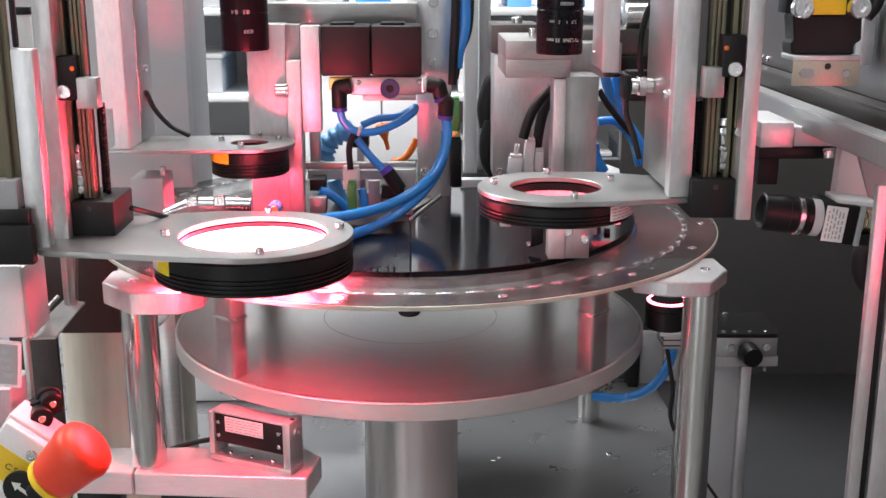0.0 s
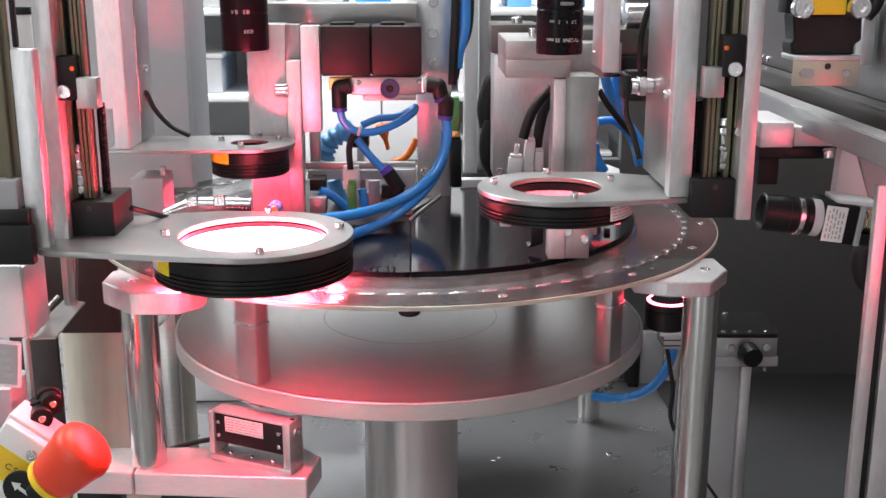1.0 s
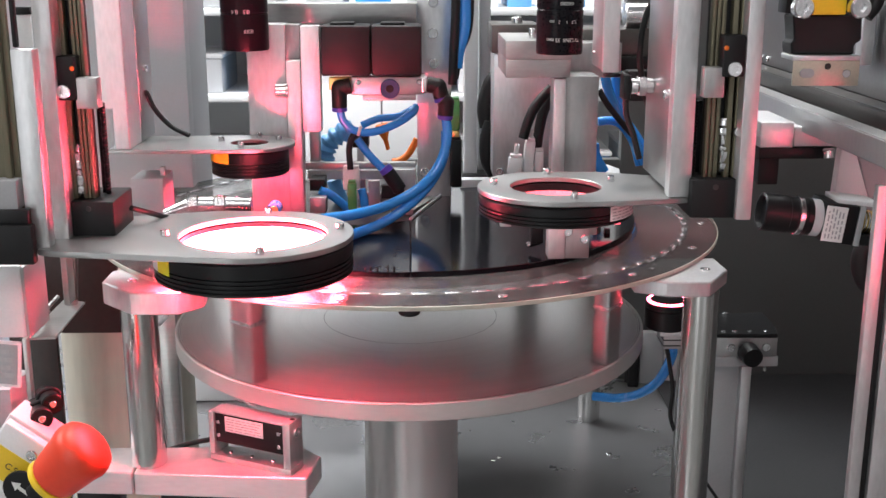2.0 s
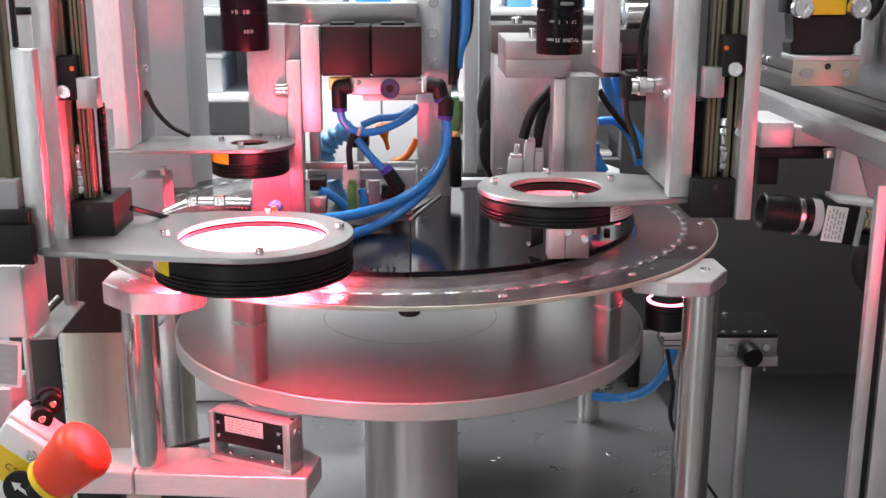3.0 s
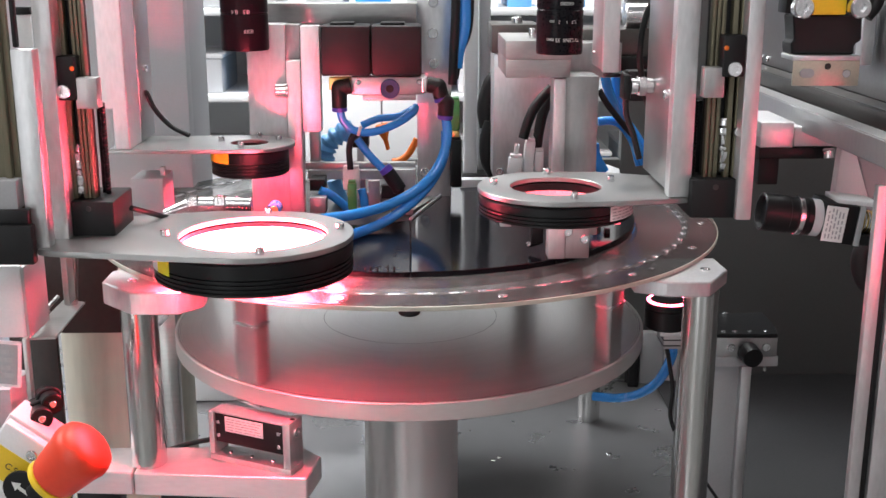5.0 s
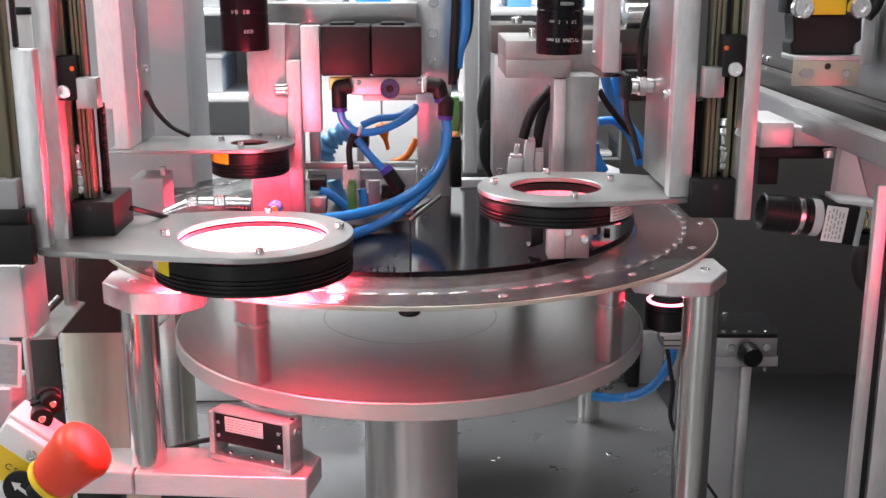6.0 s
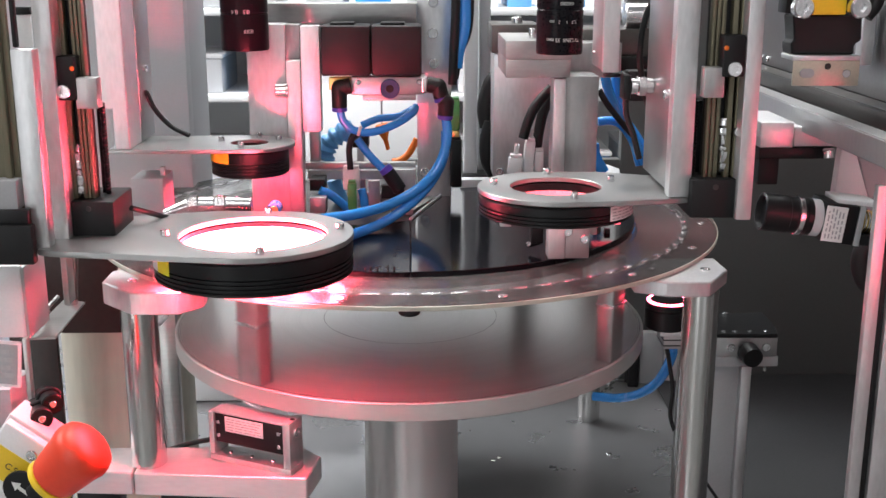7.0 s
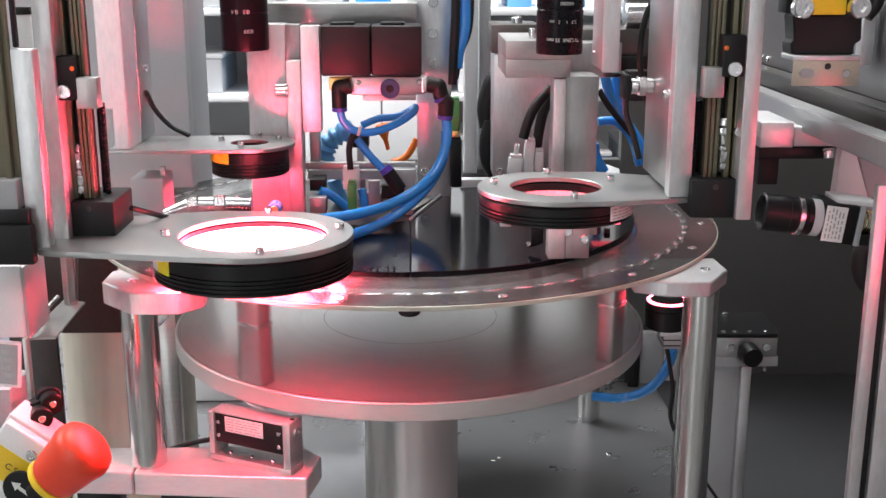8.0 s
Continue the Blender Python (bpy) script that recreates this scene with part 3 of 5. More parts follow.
def camera_lens(x, y, z, r, mm, label, rows):
    root = thing("camera_lens", (x, y, z), label, "lens", "machine vision lenses")
    h = 0.062
    m = Matrix.Translation((x, y, z))
    part("barrel", lathe([(0, 0.004), (r * 0.8, 0.004), (r * 0.84, 0), (r * 0.97, 0), (r, 0.001), (r, 0.0225), (r * 0.97, 0.0229), (r * 0.97, 0.0236), (r * 1.0, 0.024), (r * 1.0, 0.033),
                          (r * 0.93, 0.034), (r * 0.93, 0.037), (r * 1.04, 0.038), (r * 1.04, h), (0, h)], 64, m), LENS_BLACK, root, "black lens barrel")
    part("front_glass", lathe([(0, 0.0035), (r * 0.8, 0.0035), (r * 0.8, 0.0039), (0, 0.0039)], 40, m), BLACK_GLOSS, root)
    bm = bmesh.new()
    for k in range(60):
        a = 2 * math.pi * k / 60
        box(-0.0004, 0.0004, 0.040, h, -r * 1.06, -r * 1.03, 0, bm, m @ Matrix.Rotation(a, 4, "Z"))
    part("grip_ribs", bm, LENS_BLACK, root, kind="stuff")
    for angle, zz, text, size in rows:
        letters(root, text, Matrix.Translation((x, y, z + zz)) @ Matrix.Rotation(radians(angle), 4, "Z") @ Matrix.Translation((0, -r - 0.0001, 0)) @ Matrix.Rotation(radians(90), 4, "X") @ Matrix.Rotation(math.pi, 4, "Z"), size, r)


def letters(parent, text, m, size, bend=0.0):
    """Raised print with the built-in font, wrapped round a barrel of radius bend whose axis is the matrix's own y."""
    font = bpy.data.curves.new("print", "FONT")
    font.body, font.size, font.align_x, font.align_y, font.extrude = text, size, "CENTER", "CENTER", 0.00005
    ob = bpy.data.objects.new("print", font)
    mesh = bpy.data.meshes.new_from_object(ob)
    if bend:
        for v in mesh.vertices:
            a = v.co.x / bend
            v.co = Vector((bend * math.sin(a), v.co.y, v.co.z - bend * (1 - math.cos(a))))
    mesh.transform(m)
    bpy.data.objects.remove(ob)
    bpy.data.curves.remove(font)
    mesh.materials.clear()
    mesh.materials.append(INK_PALE)
    ob = new("print", mesh)
    ob.parent = parent
    if parent.type == "EMPTY":
        ob.matrix_parent_inverse = Matrix.Translation(parent.location).inverted()
    return ob


def lenses():
    z1 = 0.1913
    camera_lens(-0.1045, -0.034, z1, 0.0152, 0, "black camera lens with white scales above the small ring light", [(18, 0.0125, "IIIIIII", 0.0036), (0, 0.0245, "0.5   0.4", 0.0036), (-20, 0.0335, "16    2", 0.0034)])
    z2 = 0.2001
    camera_lens(0.0815, -0.172, z2, 0.0122, 0, "black camera lens with white scales above a ring light", [(4, 0.0078, "TV LENS  35 mm", 0.0026), (2, 0.0170, "0.7   1    2   oo", 0.0024), (10, 0.0262, "IIIIIIIIIIII", 0.0024)])


slides()
lenses()


# ---------------------------------------------------------------- the tower on the inner cover
def tower():
    t = thing("valve_tower", (-0.03, 0.0, 0.072), "aluminium tower of plates and beams standing on the black cover", "machine frame")
    y = 0.0
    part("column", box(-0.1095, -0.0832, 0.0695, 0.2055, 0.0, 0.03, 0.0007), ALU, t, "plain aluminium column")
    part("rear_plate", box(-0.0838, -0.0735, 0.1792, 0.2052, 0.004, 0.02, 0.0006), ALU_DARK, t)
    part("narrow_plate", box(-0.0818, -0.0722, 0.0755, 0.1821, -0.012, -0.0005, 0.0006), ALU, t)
    part("front_plate", box(-0.0715, -0.0587, 0.1347, 0.2052, -0.014, -0.002, 0.0006), ALU, t)
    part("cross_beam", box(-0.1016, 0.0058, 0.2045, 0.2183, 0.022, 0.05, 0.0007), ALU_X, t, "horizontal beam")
    bolt = part("knurled_knob", rod((-0.0804, -0.008, 0.1621), (-0.0899, -0.008, 0.1622), 0.0050), ZINC, t, "chromed knurled knob")
    part("knob_collar", rod((-0.0804, -0.008, 0.1621), (-0.0826, -0.008, 0.1621), 0.0062), ZINC, bolt)
    # oblique upright plate whose foot runs back to the rear
    a, b = Vector((0.0028, 0.0035)), Vector((0.0306, 0.0807))
    n = Vector((b.y - a.y, a.x - b.x)).normalized() * -0.006
    o = [tuple(a), tuple(b), tuple(b + n), tuple(a + n)]
    part("oblique_plate", prism([(p[0], p[1]) for p in o], 0.0722, 0.0765, 0.0004), ALU_DARK, t, "foot plate with a bright edge")
    part("upright_plate", box(0.0055, 0.0304, 0.066, 0.266, 0.05, 0.058, 0.0006), ALU, t, "upright plate with screws")
    for at in ((0.0174, 0.05, 0.2179), (0.017, 0.05, 0.1961), (0.0178, 0.05, 0.1748), (0.0109, 0.05, 0.0947)):
        screw(t, at, (0, -1, 0), 0.0036, 0.0025)
    # small brackets low between the plates
    part("lower_rail", box(-0.0754, 0.004, 0.1008, 0.1057, 0.03, 0.036, 0.0005), ALU_X, t)
    part("lower_rail", box(-0.0738, -0.0145, 0.0929, 0.0992, 0.032, 0.04, 0.0005), GREY_PAINT, t)
    part("angle_piece", box(-0.0699, -0.0584, 0.0751, 0.0864, 0.0, 0.012, 0.0005), ALU_DARK, t)
    part("pillar", box(-0.0308, -0.0224, 0.0607, 0.0904, 0.04, 0.05, 0.0005), ALU_DARK, t)
    part("pillar", box(-0.0143, 0.004, 0.0661, 0.1025, 0.02, 0.034, 0.0005), ALU_DARK, t)
    part("pillar", box(-0.0722, -0.0649, 0.1041, 0.1288, 0.035, 0.045, 0.0005), ALU_DARK, t)
    part("black_clip", box(-0.0202, -0.0038, 0.0828, 0.0928, 0.012, 0.02, 0.0008), BLACK_SATIN, t)
    part("dark_block", box(-0.0707, -0.0599, 0.0888, 0.0969, 0.012, 0.03, 0.0006), BLACK_SATIN, t)


def valves():
    for x0, x1 in ((-0.0576, -0.0249), (-0.0242, 0.0089)):
        z0, z1 = 0.1728, 0.2055
        v = thing("solenoid_coil", ((x0 + x1) / 2, -0.02, z0), "square black solenoid coil above a valve body", "solenoid", "solenoid coils")
        part("coil_housing", box(x0, x1, z0, z1, -0.02, 0.012, 0.0016), BLACK_SATIN, v, "black moulded coil")
        part("top_clip", box(x0 + 0.006, x0 + 0.022, z1, z1 + 0.0016, -0.012, 0.006, 0.0004), BLACK, v)
    b = thing("air_valve", (-0.0124, -0.012, 0.1644), "silver valve body with a dark blue round port", "valve")
    part("body", box(-0.0382, 0.0111, 0.1595, 0.1712, -0.012, 0.014, 0.0005), ALU_X, b)
    part("lower_step", box(-0.0308, 0.005, 0.1555, 0.1593, -0.011, 0.012, 0.0005), ALU_X, b)
    for at in ((-0.0336, -0.012, 0.1678), (0.0073, -0.012, 0.1678)):
        screw(b, at, (0, -1, 0), 0.0018, 0.0008)
    c = (-0.0125, -0.012, 0.1636)
    part("port_disc", rod(c, (c[0], c[1] - 0.0016, c[2]), 0.0066), surface("dark_blue_plastic", (0.02, 0.05, 0.14), 0.35), b, "dark blue port disc")
    part("port_hub", rod((c[0], c[1] - 0.0014, c[2]), (c[0], c[1] - 0.0026, c[2]), 0.0026), BLACK, b)
    part("end_cap", box(0.0088, 0.0126, 0.1607, 0.1709, -0.0135, 0.01, 0.0006), ZINC, b)
    part("brass_block", box(-0.0538, -0.0393, 0.1619, 0.1706, -0.006, 0.008, 0.0006), BRASS, b)
    # push-in elbows
    def elbow(a, k, e, label):
        el = thing("hose_elbow", a, label, "fitting", "push-in elbows")
        part("elbow_body", tube([a, ((a[0] + k[0] * 3) / 4, a[1], (a[2] + k[2] * 3) / 4), k, ((k[0] * 3 + e[0]) / 4, k[1], (k[2] * 3 + e[2]) / 4), e], 0.0053, 16, 6), BLACK_SATIN, el)
        d = (Vector(e) - Vector(k)).normalized()
        part("release_collar", rod(e, tuple(Vector(e) + d * 0.003), 0.0052), PURPLE, el, "violet release collar")
    elbow((-0.0389, -0.012, 0.1656), (-0.0465, -0.012, 0.1641), (-0.0465, -0.012, 0.1512), "black push-in elbow with a blue hose")
    elbow((0.0126, -0.01, 0.166), (0.0202, -0.01, 0.1649), (0.0221, -0.01, 0.1576), "black push-in elbow with a violet collar")
    elbow((0.0228, -0.016, 0.1569), (0.0254, -0.016, 0.1546), (0.0247, -0.016, 0.1462), "black push-in elbow with a violet collar")


def hoses():
    def hose(points, r, material, label, category="hose", name="air_hose", ripple=0.0, pitch=0.01):
        h = thing(name, points[0], label, category)
        part("sheath", tube(points, r, 14, 10, ripple=ripple, pitch=pitch), material, h)
        return h
    hose([(0.0251, -0.016, 0.1459), (0.0258, -0.018, 0.1308), (0.0208, -0.022, 0.1142), (0.0082, -0.03, 0.1003), (-0.0122, -0.05, 0.0924), (-0.0326, -0.08, 0.0929), (-0.0521, -0.1, 0.0944)], 0.0033, BLUE, "glossy blue air hose sweeping down in a wide arc")
    hose([(0.0252, -0.012, 0.1349), (0.0239, -0.016, 0.1189), (0.0162, -0.02, 0.103), (0.0025, -0.035, 0.0906), (-0.0159, -0.055, 0.0818), (-0.0332, -0.075, 0.0789), (-0.0429, -0.09, 0.079)], 0.0033, BLUE, "glossy blue air hose sweeping down in a wide arc")
    hose([(-0.0465, -0.012, 0.1504), (-0.044, -0.012, 0.1416), (-0.0365, -0.012, 0.1354), (-0.0244, -0.01, 0.134), (-0.0092, 0, 0.1379), (0.0024, 0.01, 0.1443), (0.0043, 0.02, 0.1469)], 0.0027, BLUE, "blue air hose looped under the valve")
    hose([(-0.0336, 0.02, 0.1342), (-0.0216, 0.02, 0.139), (-0.0077, 0.02, 0.1405), (0.0054, 0.03, 0.1456)], 0.0026, BLUE, "blue air hose looped behind the valve")
    hose([(-0.0358, 0, 0.1277), (-0.029, 0, 0.1183), (-0.022, 0, 0.1103), (-0.0135, 0, 0.1023)], 0.0028, BLUE, "short blue air hose with a black plug")
    hose([(-0.0634, 0.01, 0.0896), (-0.0561, 0.012, 0.0859), (-0.0485, 0.015, 0.079), (-0.0397, 0.02, 0.0679)], 0.0032, BLUE, "short blue air hose near the cover")
    hose([(-0.0632, 0.05, 0.1047), (-0.0605, 0.05, 0.1148), (-0.0532, 0.05, 0.1223), (-0.0415, 0.05, 0.1281)], 0.0068, BLUE_PALE, "coiled pale blue spiral hose", "hose", "spiral_hose", 0.16, 0.006)
    hose([(-0.0569, 0.05, 0.0894), (-0.053, 0.05, 0.0779), (-0.0483, 0.05, 0.0649)], 0.0055, BLUE_PALE, "pale blue hose behind the plates")
    hose([(-0.0339, 0.01, 0.0903), (-0.0321, 0.01, 0.0801), (-0.0319, 0.01, 0.0669)], 0.003, BLUE, "short blue air hose beside a green plug")
    hose([(0.0388, 0.03, 0.2431), (0.0393, 0.03, 0.2203), (0.039, 0.03, 0.2009), (0.0351, 0.03, 0.1853), (0.0335, 0.03, 0.1735)], 0.0042, BLUE, "blue air hose running down the tower")
    hose([(0.0331, 0.025, 0.2432), (0.0325, 0.025, 0.209), (0.0314, 0.025, 0.1857), (0.0306, 0.025, 0.1621)], 0.0032, RUBBER, "black cable running down the tower", "cable", "cable")
    hose([(0.0427, 0.032, 0.2431), (0.0437, 0.032, 0.2202), (0.0422, 0.032, 0.1989), (0.0364, 0.032, 0.1832), (0.0328, 0.032, 0.1653)], 0.0022, RUBBER, "thin black cable beside a blue hose", "cable", "cable")
    hose([(-0.0326, 0, 0.1317), (-0.0381, 0, 0.1301), (-0.0414, 0, 0.1215), (-0.0409, 0, 0.1064)], 0.0022, RUBBER, "black cable running down to a green plug", "cable", "cable")
    hose([(0.0051, 0.06, 0.1181), (0.0026, 0.06, 0.113), (-0.0017, 0.06, 0.1062), (-0.0076, 0.06, 0.1019), (-0.0135, 0.06, 0.1006)], 0.0026, ORANGE, "orange cable hanging behind the tower", "cable", "cable")
    hose([(-0.1745, -0.02, 0.1637), (-0.1693, -0.02, 0.1517), (-0.1595, -0.02, 0.1403), (-0.1475, -0.02, 0.1335)], 0.0014, RUBBER, "thin black cable to the small ring light", "cable", "cable")
    hose([(-0.1739, -0.018, 0.1627), (-0.1684, -0.018, 0.1503), (-0.1585, -0.018, 0.1393), (-0.1468, -0.018, 0.1332)], 0.0014, RUBBER, "thin black cable to the small ring light", "cable", "cable")
    hose([(-0.1543, -0.15, 0.1129), (-0.1475, -0.14, 0.108), (-0.1402, -0.12, 0.1), (-0.1347, -0.1, 0.0932)], 0.0016, RUBBER, "thin black cable leaving the motor box", "cable", "cable")
    hose([(0.0957, -0.02, 0.1651), (0.0858, -0.02, 0.1539), (0.0803, -0.02, 0.1425), (0.0771, -0.02, 0.131)], 0.0034, RUBBER, "thick black cable bending down to white plugs", "cable", "cable")
    hose([(0.1018, -0.01, 0.1659), (0.0926, -0.01, 0.1507), (0.0891, -0.01, 0.1372), (0.0871, -0.01, 0.1216)], 0.0036, RUBBER, "thick black cable bending down to white plugs", "cable", "cable")
    # bundle behind the right-hand column
    for k, (dx, r) in enumerate(((0, 0.0034), (11, 0.0034), (24, 0.0032))):
        y = 0.02 + 0.012 * k
        hose([(0.1366, 0.02, 0.1782), (0.1388, 0.02, 0.1625), (0.1467, 0.02, 0.1446), (0.1579, 0.02, 0.1265), (0.1677, 0.02, 0.1062)] if k == 0 else
             ([(0.1471, 0.03, 0.1773), (0.1471, 0.03, 0.1574), (0.1527, 0.03, 0.1392), (0.1626, 0.03, 0.125), (0.1719, 0.03, 0.1105)] if k == 1 else
              [(0.1357, 0.035, 0.1341), (0.1447, 0.035, 0.1349), (0.153, 0.035, 0.1316), (0.1617, 0.035, 0.12), (0.1674, 0.035, 0.1026)]), r, BLUE, "blue air hose in a bundle behind the column")
    hose([(0.1318, 0.01, 0.1597), (0.1381, 0.01, 0.1499), (0.1476, 0.01, 0.1381), (0.1568, 0.01, 0.1281)], 0.0022, RUBBER, "thin black cable beside the blue bundle", "cable", "cable")
    hose([(0.1323, 0.03, 0.1189), (0.1343, 0.03, 0.1086), (0.1404, 0.03, 0.0982)], 0.0042, BLUE, "blue air hose behind the column")
    hose([(0.1569, 0.06, 0.0575), (0.164, 0.06, 0.0531), (0.1678, 0.06, 0.0464), (0.1628, 0.06, 0.0398)], 0.0050, BLUE, "dark blue hose end behind the ring light")
    hose([(0.141, -0.12, 0.2258), (0.1375, -0.12, 0.2189), (0.1348, -0.12, 0.2069), (0.1345, -0.12, 0.1909), (0.1376, -0.12, 0.1748), (0.1415, -0.12, 0.1617), (0.1425, -0.12, 0.1534)], 0.0018, RUBBER, "thin black cable at the station arm", "cable", "cable")
    hose([(0.059, 0.09, 0.1224), (0.0571, 0.09, 0.1376), (0.0612, 0.09, 0.1549), (0.0663, 0.09, 0.1613)], 0.006, RUBBER, "thick black cable beside the pillar", "cable", "cable")
    hose([(0.0648, 0.085, 0.0857), (0.059, 0.085, 0.0968), (0.0579, 0.085, 0.1122), (0.0613, 0.085, 0.1275)], 0.005, RUBBER, "thick black cable beside the pillar", "cable", "cable")
    # plugs
    def plug(x0, x1, z0, z1, y0, y1, material, label, lean=0.0):
        g = thing("plug", ((x0 + x1) / 2, y0, z0), label, "plug")
        m = pose((x0 + x1) / 2, 0, z0) @ pose(0, 0, 0, 0, lean, 0) @ pose(-(x0 + x1) / 2, 0, -z0)
        part("shell", box(x0, x1, z0, z1, y0, y1, 0.0012, m=m), material, g)
        part("rim", box(x0 + 0.0006, x1 - 0.0006, z1, z1 + 0.002, y0 + 0.0006, y1 - 0.0006, 0.0005, m=m), material, g)
        if lean:
            xm, ym = (x0 + x1) / 2, (y0 + y1) / 2
            part("sleeve", box(xm - 0.0016, xm + 0.0016, z1 + 0.002, z1 + 0.009, ym - 0.0016, ym + 0.0016, 0.0006, m=m), material, g)
    plug(-0.0433, -0.037, 0.0774, 0.0964, 0.0, 0.006, GREEN, "green cable plug hanging between the plates")
    plug(-0.0469, -0.035, 0.0904, 0.1056, 0.0064, 0.012, CLEAR, "milky clear plug housing")
    plug(0.0293, 0.0375, 0.0872, 0.122, 0.03, 0.04, BLACK, "tall black sensor body with a green cap")
    plug(0.03, 0.0361, 0.1284, 0.1502, 0.031, 0.039, GREEN, "green cap on a black sensor")
    plug(0.0305, 0.0358, 0.1226, 0.1284, 0.031, 0.039, BRASS, "brass threaded collar under a green cap")
    plug(0.0668, 0.076, 0.1059, 0.1176, -0.02, -0.012, WHITE_PAINT, "white plastic cable plug", 6)
    plug(0.0776, 0.0845, 0.1071, 0.1288, -0.018, -0.010, WHITE_PAINT, "white plastic cable plug", 4)
    plug(0.0855, 0.0917, 0.1067, 0.1215, -0.016, -0.008, WHITE_PAINT, "white plastic cable plug")
    pl = thing("hose_plug", (-0.0135, 0, 0.1023), "black push-in plug at the end of a blue hose", "fitting")
    part("plug_body", rod((-0.015, 0, 0.1047), (-0.0065, 0, 0.0915), 0.0050), BLACK_SATIN, pl)
    part("release_collar", rod((-0.0174, 0, 0.1079), (-0.0147, 0, 0.1043), 0.0048), PURPLE, pl)


def tower_back():
    r = thing("relay_block", (-0.037, 0.068, 0.0715), "square black relay block on a slim metal stand", "relay")
    part("block", box(-0.0440, -0.0308, 0.1114, 0.1210, 0.060, 0.075, 0.0008), BLACK_SATIN, r, "black relay")
    part("stand", box(-0.0400, -0.0348, 0.0655, 0.1113, 0.064, 0.072, 0.0005), ALU_DARK, r)
    p = thing("sensor_plate", (-0.022, 0.046, 0.0715), "dull grey mounting plate with a cut window", "plate")
    for x0, x1, z0, z1 in ((-0.0370, -0.0335, 0.0720, 0.0985), (-0.0110, -0.0075, 0.0720, 0.0985), (-0.0334, -0.0111, 0.0940, 0.0985), (-0.0334, -0.0111, 0.0720, 0.0790)):
        part("plate_bar", box(x0, x1, z0, z1, 0.051, 0.055, 0.0004), GUARD, p)
    f = thing("funnel", (-0.0150, 0.075, 0.1080), "orange plastic funnel hanging behind the tower", "funnel")
    part("cone", lathe([(0, 0.0), (0.0014, 0.0), (0.0019, 0.008), (0.0048, 0.015), (0.0050, 0.020), (0, 0.020)], 28, pose(-0.0170, 0.078, 0.1070, 0, -14, 0)), ORANGE, f, "orange cone")
    part("strap", box(-0.0222, -0.0208, 0.1260, 0.1700, 0.077, 0.079, 0.0004), ALU_DARK, f)
    t = thing("hose_tie", (-0.0335, -0.012, 0.1350), "clear plastic tie round the looped blue hoses", "cable tie")
    part("band", rod((-0.0345, -0.012, 0.1352), (-0.0325, -0.012, 0.1346), 0.0036), CLEAR, t)


tower()
valves()
hoses()
tower_back()


